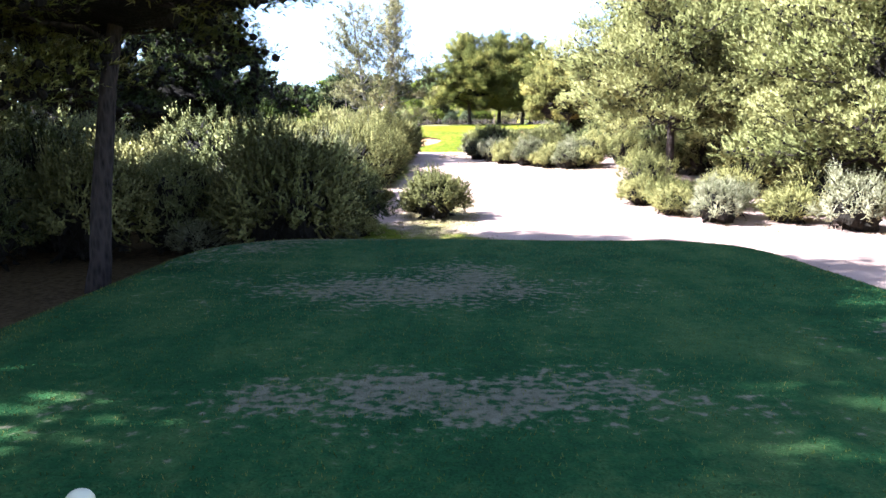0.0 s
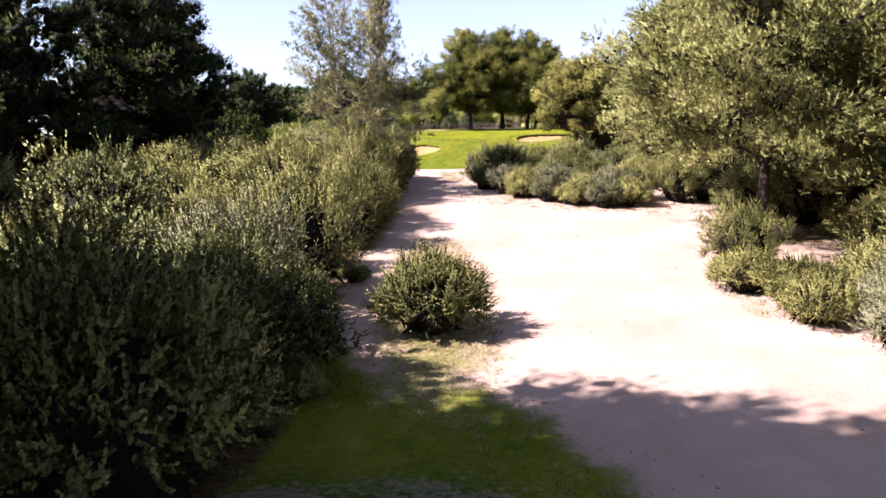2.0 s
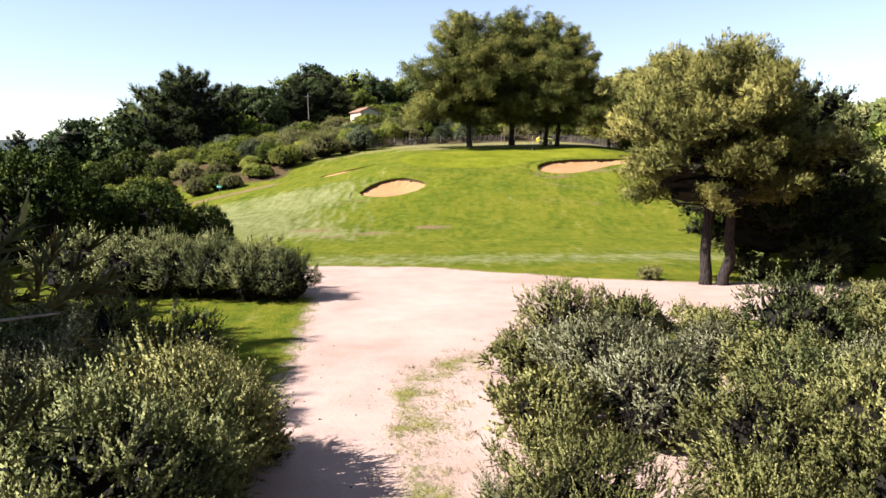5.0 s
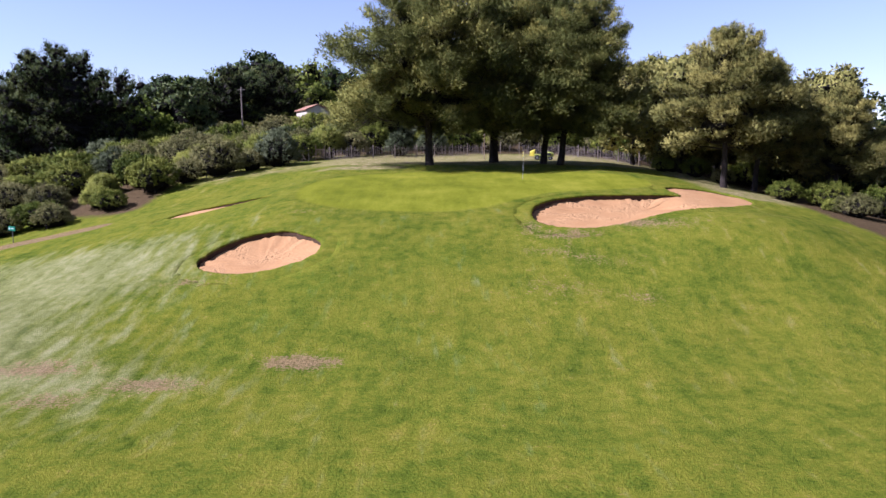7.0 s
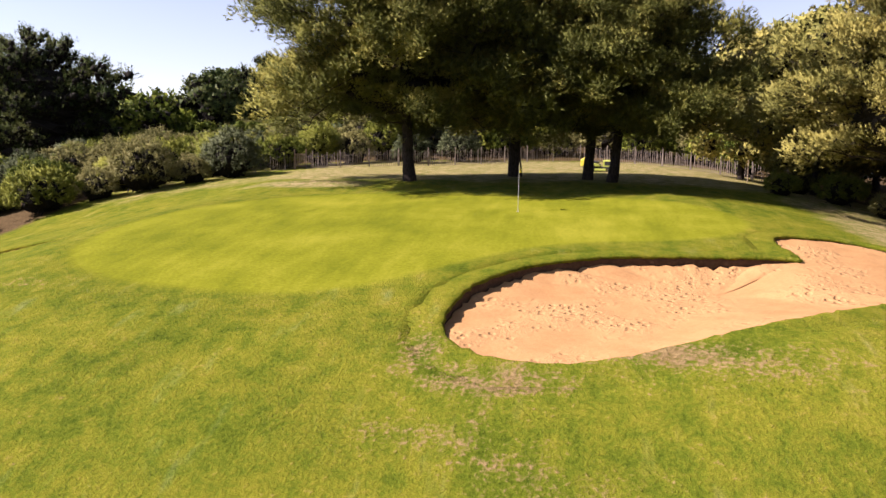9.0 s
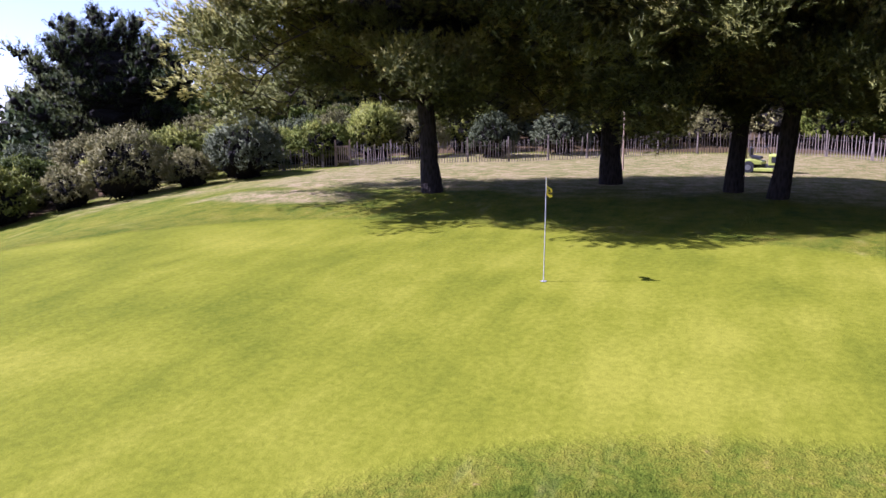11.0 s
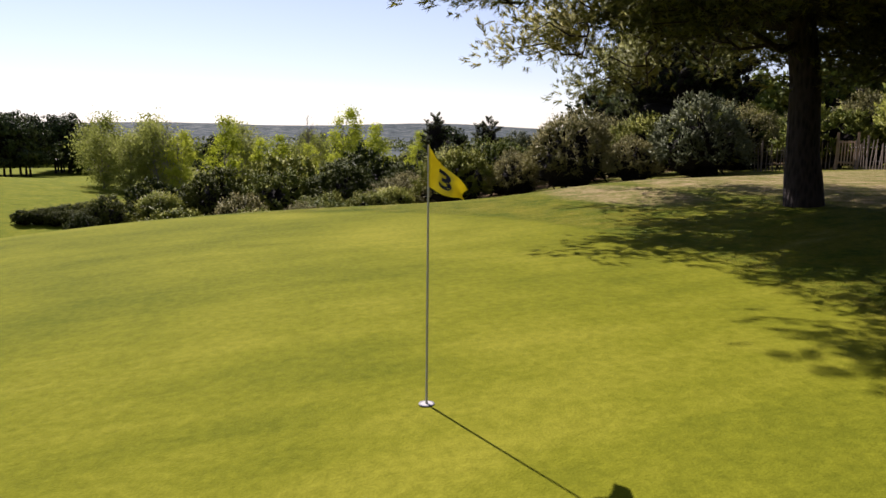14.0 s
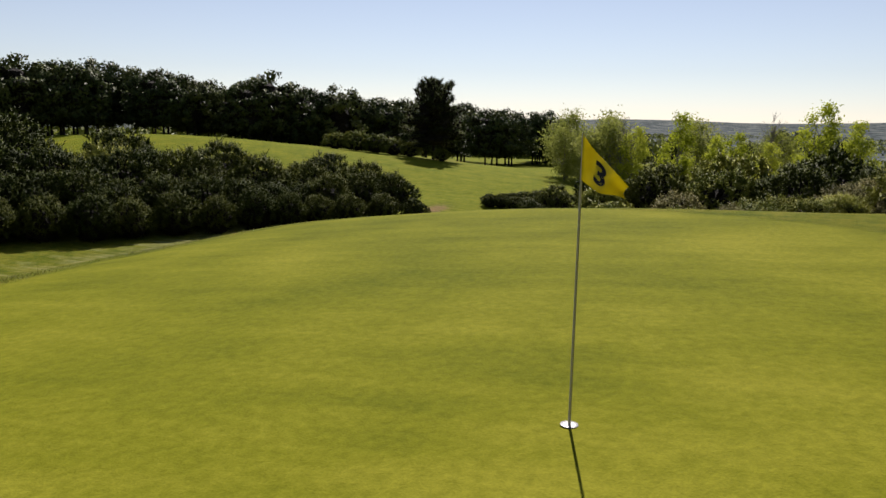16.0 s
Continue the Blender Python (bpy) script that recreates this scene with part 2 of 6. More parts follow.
BROWN_LEAF = leaf_material("dry_leaves", (0.028, 0.028, 0.009), (0.118, 0.114, 0.036), (0.265, 0.24, 0.085), 0.1)
GREY_LEAF = leaf_material("grey_leaves", (0.0155, 0.0195, 0.008), (0.06, 0.074, 0.03), (0.155, 0.17, 0.085), 0.08)
OAK_DARK = leaf_material("dark_oak_leaves", (0.01, 0.0199, 0.0021), (0.0731, 0.0975, 0.0107), (0.221, 0.228, 0.0348), 0.08, 0.6)
LIME_LEAF = leaf_material("spring_leaves", (0.163, 0.197, 0.01), (0.306, 0.354, 0.024), (0.422, 0.442, 0.054), 0.55, 0.6)
WILLOW_LEAF = leaf_material("willow_leaves", (0.122, 0.146, 0.024), (0.231, 0.258, 0.051), (0.34, 0.347, 0.095), 0.5, 0.6)
PINE_BARK = bark_material("pine_bark", (0.0068, 0.0054, 0.0048), (0.041, 0.031, 0.025))
GREY_BARK = bark_material("grey_bark", (0.068, 0.061, 0.054), (0.204, 0.184, 0.163), 9.0)
TWIG = bark_material("twig_bark", (0.041, 0.031, 0.024), (0.136, 0.109, 0.088), 14.0)
# near-black filling for crowns and bushes, stands for the shade between leaves
SHADE_BLACK = bark_material("shade_black", (0.0034, 0.0027, 0.0014), (0.015, 0.012, 0.0075), 9.0)
# ochre of sun-lit needles put into the base colour
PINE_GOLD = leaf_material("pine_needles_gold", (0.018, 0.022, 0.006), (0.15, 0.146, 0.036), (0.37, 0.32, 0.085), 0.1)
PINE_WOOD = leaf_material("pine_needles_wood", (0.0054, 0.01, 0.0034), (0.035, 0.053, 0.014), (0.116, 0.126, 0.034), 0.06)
# darker than the oak leaf: the back-lit hedge's shade put into its colour
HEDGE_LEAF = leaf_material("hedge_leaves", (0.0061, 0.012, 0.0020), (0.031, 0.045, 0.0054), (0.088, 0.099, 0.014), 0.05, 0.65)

# ---- shape of the land ----
def smooth(a, b, v):
    u = np.clip((v - a) / (b - a), 0.0, 1.0)
    return u * u * (3 - 2 * u)


AXIS_Y = (-400, -60, -10, 18, 27, 37, 46, 52, 62, 75, 84, 94, 104, 108, 112, 116, 119, 122, 126, 131, 136, 142, 147, 162, 172)
AXIS_Z = (-1.5, -1.2, -0.9, -0.85, -0.5, 0.25, 0.95, 1.3, 1.6, 1.65, 1.1, 0.1, -0.15, 0.12, 1.15, 2.65, 3.75, 4.5, 5.05, 5.55, 5.9, 6.2, 6.66, 6.95, 7.3)


def axis_height(y):
    return sum(np.interp(y + o, AXIS_Y, AXIS_Z) for o in (-1.6, -0.8, 0, 0.8, 1.6)) / 5


def bump(x, y, cx, cy, rx, ry, high):
    return high * np.exp(-((x - cx) / rx) ** 2 - ((y - cy) / ry) ** 2)


def softplus(v, k):
    return k * np.logaddexp(0.0, v / k)


def tee_mask(x, y):
    dx = np.maximum(np.abs(x - 2.4) - 3.6, 0)
    dy = np.maximum(np.abs(y - 4.0) - 11.8, 0)
    ramp = 4.6 + 3.0 * smooth(5.0, 1.5, x) * smooth(-3.5, -1.0, x) * (y > 10)
    return 1 - smooth(1.2, ramp, np.hypot(dx, dy))


def land_height(x, y):
    x, y = np.asarray(x, float), np.asarray(y, float)
    z = axis_height(y)
    # the tee, a raised table of turf
    z = z + tee_mask(x, y) * (0.22 - z)
    # the green's knoll falls away to the left and to the right
    near = smooth(104, 120, y)
    at_green, behind = smooth(119, 125.5, y), smooth(140, 162, y)
    broad_fall = (0.19 - 0.13 * smooth(136, 162, y)) * softplus(-1.0 - x, 2.5)
    fall = (1 - behind) * 0.236 * softplus(-2.6 - x, 0.52) + behind * 0.214 * softplus(-6.2 - x, 3.0)
    left = broad_fall + at_green * (np.minimum(fall, broad_fall) - broad_fall)
    z = z + at_green * bump(x, y, -2, 132, 9, 5, 0.08) - bump(x, y, -4, 142, 8, 5, 0.12)
    right = 0.16 * softplus(x - 24, 2.0)
    low = z - near * (left + right)
    low = np.where(low < 0.6, 0.6 - 1.6 * np.tanh((0.6 - low) / 1.6), low)
    z = np.where(near > 0, z + near * (low - z), z)
    z = z + bump(x, y, 25, 119, 7.5, 4.0, 1.0) + bump(x, y, 20.5, 139, 5.5, 4.5, 0.25)
    # scrub hill behind the fence
    hill = smooth(166, 255, y) * smooth(-110, -45, x)
    z = z + hill * 9.0
    # low ground and a second fairway to the west, plain beyond
    west = smooth(-25, -75, x) * (1 - smooth(170, 260, y) * smooth(-110, -60, x))
    away = -1.5 + bump(x, y, -78, 52, 42, 55, 7.0) + bump(x, y, -96, 96, 24, 18, 0.6) - 14.0 * smooth(-160, -420, x)
    z = z + west * (away - z)
    # eastern and southern wood, far rim of hills
    z = z - 6 * smooth(60, 220, x)
    far = np.hypot(x, y - 130)
    z = z + smooth(2300, 3600, far) * (44 + 14 * np.sin(0.0016 * y + 0.6) + 10 * np.sin(0.0041 * y + x * 0.001)) * (1 - 0.6 * smooth(-1200, 500, x))
    # small unevenness
    z = z + 0.035 * np.sin(x * 0.9 + 0.3 * y) * np.sin(y * 0.7 - 0.2 * x) * smooth(18, 24, y) * (1 - smooth(121, 127, y))
    return z

def outline_distance(px, py, poly):
    """Signed distance to a closed outline, negative inside."""
    best, inside = np.full(px.shape, 1e9), np.zeros(px.shape, bool)
    n = len(poly)
    for i in range(n):
        (ax, ay), (bx, by) = poly[i], poly[(i + 1) % n]
        ex, ey = bx - ax, by - ay
        u = np.clip(((px - ax) * ex + (py - ay) * ey) / (ex * ex + ey * ey), 0, 1)
        best = np.minimum(best, np.hypot(px - ax - u * ex, py - ay - u * ey))
        if ay != by:
            cross = ((ay > py) != (by > py)) & (px < ex * (py - ay) / (by - ay) + ax)
            inside ^= cross
    return np.where(inside, -best, best)


def track_distance(px, py, line, half):
    best = np.full(px.shape, 1e9)
    for (ax, ay), (bx, by) in zip(line, line[1:]):
        ex, ey = bx - ax, by - ay
        u = np.clip(((px - ax) * ex + (py - ay) * ey) / (ex * ex + ey * ey), 0, 1)
        best = np.minimum(best, np.hypot(px - ax - u * ex, py - ay - u * ey))
    return best - half


def rounded(poly, rounds=3):
    """A closed outline with its corners cut round."""
    for _ in range(rounds):
        nxt = []
        for (ax, ay), (bx, by) in zip(poly, poly[1:] + poly[:1]):
            nxt += [(0.75 * ax + 0.25 * bx, 0.75 * ay + 0.25 * by), (0.25 * ax + 0.75 * bx, 0.25 * ay + 0.75 * by)]
        poly = nxt
    return poly


SAND_PATH = [(4.2, 21), (7, 19), (11, 17), (18, 12), (26, 4), (30, 10), (20, 20), (12, 25), (9.2, 28.6), (8.9, 31.5), (9.8, 35), (12, 37), (15, 39),
             (15.5, 44.5), (11.5, 45), (8.1, 43.9), (6, 45.9), (4.1, 47.6), (3.2, 51.7), (2.4, 57), (1.5, 61.3), (1.4, 65), (4, 68), (10, 69.5), (22, 73),
             (22, 77), (12, 76.5), (6, 80), (1, 84), (-6, 85), (-15, 83), (-12, 79), (-6, 77.6), (-2.4, 75), (-2.2, 72), (-1.6, 67), (-1.3, 62), (-0.6, 52), (-0.2, 41), (-1.2, 35), (-1.0, 28), (0.3, 25.6), (2.6, 25.4)]
THICKET = [(2.0, 52), (3.4, 46.8), (8, 43.5), (14, 44), (16, 56), (13, 67.5), (4, 68), (1.8, 65)]
BANK = [(7.5, 26), (11, 21), (18, 14), (26, 19), (20, 30), (15, 37), (9, 36)]
CLEARING = [(9.2, 48.2), (11.8, 47.4), (12.6, 50.4), (11.2, 52.4), (9.6, 51.0)]
VERGE = [(0.4, 24.5), (2.6, 25.2), (2.9, 30), (2.7, 34), (1.6, 38.6), (0.8, 38), (0.2, 33), (0.1, 28)]
GREEN = rounded([(-2.6, 127.4), (-0.4, 124.3), (5, 122.9), (9.2, 123.3), (12, 126.6), (15, 129.6), (20.5, 130.6), (23.2, 134), (21.5, 138), (16.8, 140), (8, 142), (0.7, 140.2), (-2.4, 133.2)], 2)
TRACK = [(-36, 124), (-28, 129.8), (-23.7, 131.6), (-21, 132.2), (-18.4, 133.0)]
BUNKER_LEFT = rounded([(-5.9, 117.9), (-5.0, 119.6), (-3.0, 120.7), (-0.9, 120.5), (0.7, 119.2), (0.8, 117.3), (-0.6, 116.2), (-2.8, 115.7), (-4.8, 116.3)])
BUNKER_RIGHT = rounded([(12.1, 121.4), (12.5, 124.2), (14.0, 126.4), (16.4, 127.9), (19.2, 128.3), (22.6, 128.6), (23.3, 128.4), (22.6, 131.8), (24.6, 132.8), (27.6, 132.4), (28.6, 129), (25.5, 125.6), (21.2, 121.8), (18.2, 120.4), (15.6, 119.4), (13.2, 119.9)], 2)
BUNKER_FAR = rounded([(-12.1, 130.0), (-9.5, 132.1), (-4.6, 129.9), (-4.1, 129.0), (-7.4, 129.1), (-10.5, 128.9)])
BUNKERS = (BUNKER_LEFT, BUNKER_RIGHT, BUNKER_FAR)


def axis_lines(fine_a, fine_b, step, ends):
    """Grid lines, even between fine_a and fine_b and ever wider beyond."""
    mid = list(np.arange(fine_a, fine_b + step, step))
    out, g, v = [], step, mid[-1]
    while v < ends[1]:
        g *= 1.13
        v += g
        out.append(v)
    low, g, v = [], step, mid[0]
    while v > ends[0]:
        g *= 1.13
        v -= g
        low.append(v)
    return np.array(low[::-1] + mid + out)


def grid_mesh(name, X, Y, Z):
    ny, nx = X.shape
    co = np.stack([X, Y, Z], -1).reshape(-1, 3)
    i = np.arange(ny * nx).reshape(ny, nx)
    quads = np.stack([i[:-1, :-1], i[:-1, 1:], i[1:, 1:], i[1:, :-1]], -1).reshape(-1, 4)
    return quick_mesh(name, co, quads)


def quick_mesh(name, co, faces, smooth_faces=True):
    """A mesh from vertex and face arrays."""
    me = bpy.data.meshes.new(name)
    co, faces = np.asarray(co, np.float32), np.asarray(faces, np.int32)
    k = faces.shape[1]
    me.vertices.add(len(co))
    me.vertices.foreach_set("co", co.ravel())
    me.loops.add(faces.size)
    me.loops.foreach_set("vertex_index", faces.ravel())
    me.polygons.add(len(faces))
    me.polygons.foreach_set("loop_start", np.arange(0, faces.size, k, dtype=np.int32))
    me.polygons.foreach_set("use_smooth", np.full(len(faces), smooth_faces))
    me.update(calc_edges=True)
    return me


BARE = ((-47, 113.6, 3.5, 1.3, 1.3), (-100, 97, 10, 5, 0.9), (1.5, 12.2, 2.4, 1.3, 0.9), (1.7, 8.1, 2.3, 0.7, 0.8), (7.0, 9.5, 1.3, 0.9, 0.8), (1.6, 108, 1.6, 0.7, 1.4), (-3.5, 106, 2.0, 0.8, 1.1), (-8.5, 107.5, 2.2, 1.0, 1.0), (-6.6, 104.6, 1.4, 0.8, 0.9), (14.0, 119.0, 1.8, 0.6, 1.0), (12.0, 120.2, 0.7, 1.0, 0.8), (17.6, 120.1, 1.6, 0.5, 1.0), (13.0, 117.4, 1.2, 0.5, 0.3), (11.9, 117.4, 1.1, 0.5, 0.5), (16.5, 113.3, 1.4, 0.8, 0.5), (16.2, 116.2, 2.2, 0.6, 0.42), (14.2, 116.8, 1.2, 0.8, 0.45), (20, 119.4, 2.5, 0.9, 0.6), (12.5, 114, 2.5, 1.2, 0.45), (-1, 123.4, 1.4, 0.5, 0.5), (-5.2, 115.6, 2.0, 0.6, 0.7), (1.5, 20.5, 4.5, 1.2, 0.75), (0.6, 18.4, 4.6, 0.9, 0.6), (-2.8, 15.8, 0.8, 2.4, 0.5), (1.9, 14.0, 1.0, 0.8, 0.5), (-1.5, 17.5, 1.0, 3.0, 0.6), (-2.0, 19.6, 3.0, 1.4, 0.9), (3.5, 19.2, 4.0, 1.1, 0.6))


def bare_soil(x, y):
    return sum(bump(x, y, *b) for b in BARE)


def slope_cool(x, y):
    """Where the slope below the green keeps its bluish winter grass."""
    return smooth(86, 104, y) * (1 - smooth(121, 126, y)) * (1 - smooth(9, 17, x)) * smooth(-40, -20, x)


def slope_pale(x, y):
    """Mist over the fairway's end and the slope's western shoulder, put in as paler turf."""
    front = 0.6 * smooth(82, 88, y) * (1 - smooth(89, 98, y)) * smooth(-14, -4, x)
    shoulder = 0.95 * smooth(2, -13, x + 0.25 * (y - 110) + 2.0 * np.sin(y * 0.35)) * smooth(98, 110, y) * (1 - smooth(119, 128, y)) * smooth(-45, -30, x)
    return np.maximum(front, shoulder)


def build_ground():
    xs, ys = axis_lines(-30, 36, 0.4, (-4600, 4600)), axis_lines(-2, 166, 0.4, (-4600, 4600))
    X, Y = np.meshgrid(xs, ys)
    Z = land_height(X, Y)
    sink = np.full(X.shape, 9.0)
    for b in BUNKERS:
        sink = np.minimum(sink, outline_distance(X, Y, b))
    Z = Z - 1.7 * (1 - smooth(0.12, 0.7, sink))
    me = grid_mesh("ground", X, Y, Z)
    sand = np.minimum(np.maximum(outline_distance(X, Y, rounded(SAND_PATH, 2)), -0.5 * outline_distance(X, Y, rounded(VERGE, 2)) - 0.1), 9.0)
    sand = np.minimum(sand, np.minimum(outline_distance(X, Y, THICKET), outline_distance(X, Y, BANK)) * 0.3 + 0.05)
    sand = np.minimum(sand, outline_distance(X, Y, CLEARING))
    tee = tee_mask(X, Y)
    bare = np.maximum(bare_soil(X, Y), 2.6 * smooth(0.5, -0.3, track_distance(X, Y, TRACK, 1.15)))
    tee = np.maximum(tee, 0.12 * smooth(26.0, 24.0, Y) * smooth(-6, -3, X) * smooth(11, 8, X) * (Y > 0))
    dry = smooth(142.5, 150, Y + 0.1 * np.minimum(X, 4) * -1) * (1 - smooth(166, 170, Y)) * smooth(-40, -20, X) * (0.5 + 0.5 * smooth(-7, 0, X))
    dry = np.maximum(dry, bump(X, Y, 0.5, 145, 4.5, 1.6, 1.2))
    dry = np.maximum(dry, 0.4 * smooth(3.4, 0.6, np.abs(outline_distance(X, Y, rounded(SAND_PATH, 1)))) * (Y > 23) * (Y < 66))
    dry = np.maximum(dry, 0.8 * smooth(24, 29, X) * smooth(128, 134, Y))
    dry = np.maximum(dry, 0.9 * smooth(0.3, -0.3, outline_distance(X, Y, VERGE)))
    ragged = 4.0 * np.sin(X * 0.31 + 1.7 * np.sin(Y * 0.17)) + 3.0 * np.sin(Y * 0.43 + X * 0.21)
    scrub = smooth(-0.3, -1.5, X) * smooth(16, 21, Y) * (1 - smooth(60, 66, Y)) * smooth(-46, -36, X + ragged)
    scrub = np.maximum(scrub, smooth(-3.6, -5.6, X) * (1 - smooth(56, 66, Y + ragged)) * smooth(-50, -36, X + ragged))
    scrub = np.maximum(scrub, smooth(166, 171, Y) * smooth(-110, -60, X))
    scrub = np.maximum(scrub, smooth(-16, -20, X) * smooth(137, 143, Y + 0.5 * (X + 20)) * smooth(-80, -55, X))
    scrub = np.maximum(scrub, smooth(31, 35, X) * smooth(50, 62, Y + ragged))
    scrub = np.maximum(scrub, smooth(15, 18, X) * (Y < 66) * (Y > 26))
    scrub = np.maximum(scrub, 0.2 * smooth(3.6, 4.6, X) * smooth(46.5, 48.5, Y + 0.25 * (X - 5)) * (1 - smooth(67, 70, Y)))
    scrub = np.maximum(scrub, 0.6 * smooth(9.4, 10.4, X) * smooth(24, 26, Y + 0.6 * (X - 11)) * (1 - smooth(45, 48, Y)))
    lush = 0.85 * smooth(-26, -40, X) * (1 - smooth(118, 128, Y)) * (1 - np.clip(bare, 0, 1))
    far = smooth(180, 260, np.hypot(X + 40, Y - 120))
    cool = slope_cool(X, Y)
    pale = slope_pale(X, Y)
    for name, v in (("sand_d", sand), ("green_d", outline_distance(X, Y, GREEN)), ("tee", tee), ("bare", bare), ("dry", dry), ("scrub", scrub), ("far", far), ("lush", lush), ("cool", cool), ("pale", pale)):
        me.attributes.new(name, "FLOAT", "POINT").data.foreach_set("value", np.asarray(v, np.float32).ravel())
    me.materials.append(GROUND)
    return tagged(new("ground", me), "mown turf, sandy path and scrub floor of a golf hole", "ground", kind="structure")


def build_bunker(outline, deep, seed, label):
    """Sand bowl with an overhanging turf lip: an own sand sheet, a soil face and a turf rim."""
    rng = np.random.default_rng(seed)
    pts = np.array(outline)
    seg = np.hypot(*(np.roll(pts, -1, 0) - pts).T)
    s = np.concatenate([[0], np.cumsum(seg)])
    n = max(60, int(s[-1] / 0.22))
    u = np.linspace(0, s[-1], n, endpoint=False)
    closed = np.vstack([pts, pts[:1]])
    rim = np.stack([np.interp(u, s, closed[:, 0]), np.interp(u, s, closed[:, 1])], 1)
    a = np.cumsum(rng.normal(0, 1, n))
    wob = np.convolve(np.concatenate([a, a, a]) - np.linspace(0, 3 * a[-1], 3 * n), np.ones(5) / 5, "same")[n:2 * n]
    wob = 0.05 * (wob - wob.mean()) / (wob.std() + 1e-6) + rng.normal(0, 0.02, n)
    tang = np.roll(rim, -1, 0) - np.roll(rim, 1, 0)
    nrm = np.stack([tang[:, 1], -tang[:, 0]], 1) / np.maximum(np.hypot(*tang.T), 1e-6)[:, None]
    if outline_distance(np.array([rim[0, 0] + 0.3 * nrm[0, 0]]), np.array([rim[0, 1] + 0.3 * nrm[0, 1]]), outline)[0] < 0:
        nrm = -nrm
    rim = rim + nrm * wob[:, None]
    mid = pts.mean(0)
    zr = land_height(rim[:, 0], rim[:, 1])
    # high back edge, low front edge
    back = smooth(-0.35, 0.5, nrm[:, 1] - 0.25 * nrm[:, 0])
    shelf = smooth(22.2, 23.6, rim[:, 0] + 0.35 * (rim[:, 1] - 128.6))
    drop = min(0.05, deep) + (0.26 if deep > 0.1 else 0.12) * back * (1 + rng.normal(0, 0.15, n)) * (1 - 0.85 * shelf)
    rings = 30
    co = []
    for k in range(rings + 1):
        f = 1 - k / rings
        p = mid + (rim - nrm * 0.03 - mid) * f
        z_edge = zr - drop
        z_mid = land_height(mid[0], mid[1]) - deep
        z = z_mid + (z_edge - z_mid) * f ** 1.7
        level = smooth(20.0, 23.0, p[:, 0])
        z = z + level * (land_height(p[:, 0], p[:, 1]) - drop - 0.35 * deep * smooth(0, 0.35, 1 - f) * (1 - shelf) - z)
        z = z + 0.012 * np.sin(p[:, 0] * 9.1 + 3 * np.sin(p[:, 1] * 4.3)) * np.sin(p[:, 1] * 8.3 + 2 * np.sin(p[:, 0] * 5.1)) * smooth(0.2, 0.6, f) * smooth(1.0, 0.9, f)
        z = z + 0.03 * np.sin(p[:, 0] * 3.1 + p[:, 1] * 1.7) * np.sin(p[:, 1] * 2.7) * f
        co.append(np.column_stack([p, z]))
    co = np.array(co).reshape(-1, 3)
    i = np.arange((rings + 1) * n).reshape(rings + 1, n)
    q = np.stack([i[:-1], np.roll(i[:-1], -1, 1), np.roll(i[1:], -1, 1), i[1:]], -1).reshape(-1, 4)
    sand = quick_mesh("bunker_sand", co, q)
    sand.materials.append(BUNKER_SAND)
    ob = tagged(new("bunker", sand), label, "bunker", "bunkers", "structure")
    # soil face under the lip
    face = []
    for out_by, dz in ((0.02, 0.0), (-0.02, -0.35), (0.05, -1.0)):
        face.append(np.column_stack([rim + nrm * out_by, zr - 0.02 + dz * (drop + 0.12)]))
    i = np.arange(3 * n).reshape(3, n)
    q = np.stack([i[:-1], np.roll(i[:-1], -1, 1), np.roll(i[1:], -1, 1), i[1:]], -1).reshape(-1, 4)
    me = quick_mesh("soil_face", np.array(face).reshape(-1, 3), q)
    me.materials.append(SOIL)
    f_ob = new("soil_face", me)
    f_ob.parent = ob
    # turf rim that hangs over it a little
    strip = []
    for out_by, dz in ((-0.03, -0.07), (-0.06, -0.01), (0.0, 0.05), (0.16, 0.055), (0.5, 0.03), (1.1, -0.03)):
        p = rim + nrm * out_by
        z = land_height(p[:, 0], p[:, 1])
        strip.append(np.column_stack([p, np.maximum(z, zr - 0.05) * (out_by <= 0) + z * (out_by > 0) + dz + rng.normal(0, 0.012, n) * (out_by < 0.4)]))
    i = np.arange(6 * n).reshape(6, n)
    q = np.stack([i[1:], np.roll(i[1:], -1, 1), np.roll(i[:-1], -1, 1), i[:-1]], -1).reshape(-1, 4)
    me = quick_mesh("turf_rim", np.array(strip).reshape(-1, 3), q)
    me.materials.append(GROUND)
    flat_xy = np.array(strip)[:, :, :2].reshape(-1, 2)
    far_off = np.full(len(flat_xy), 9.0)
    none = far_off * 0
    for key, v in (("sand_d", far_off), ("green_d", outline_distance(flat_xy[:, 0], flat_xy[:, 1], GREEN)), ("tee", none), ("bare", bare_soil(flat_xy[:, 0], flat_xy[:, 1])), ("dry", none), ("scrub", none), ("far", none), ("lush", none), ("cool", slope_cool(flat_xy[:, 0], flat_xy[:, 1])), ("pale", slope_pale(flat_xy[:, 0], flat_xy[:, 1]))):
        me.attributes.new(key, "FLOAT", "POINT").data.foreach_set("value", np.asarray(v, np.float32))
    r_ob = new("turf_rim", me)
    r_ob.parent = ob
    return ob


build_ground()
build_bunker(BUNKER_LEFT, 0.55, 1, "oval bunker of pale orange sand cut into the slope below the green")
build_bunker(BUNKER_RIGHT, 0.62, 2, "long bunker of raked orange sand with a ragged turf lip beside the green")
build_bunker(BUNKER_FAR, 0.06, 3, "narrow crescent bunker of orange sand beyond the green")

# ---- plants ----
def part(name, me, material, parent, label=""):
    if material is not None:
        me.materials.append(material)
    ob = new(name, me)
    ob.parent = parent
    return tagged(ob, label)


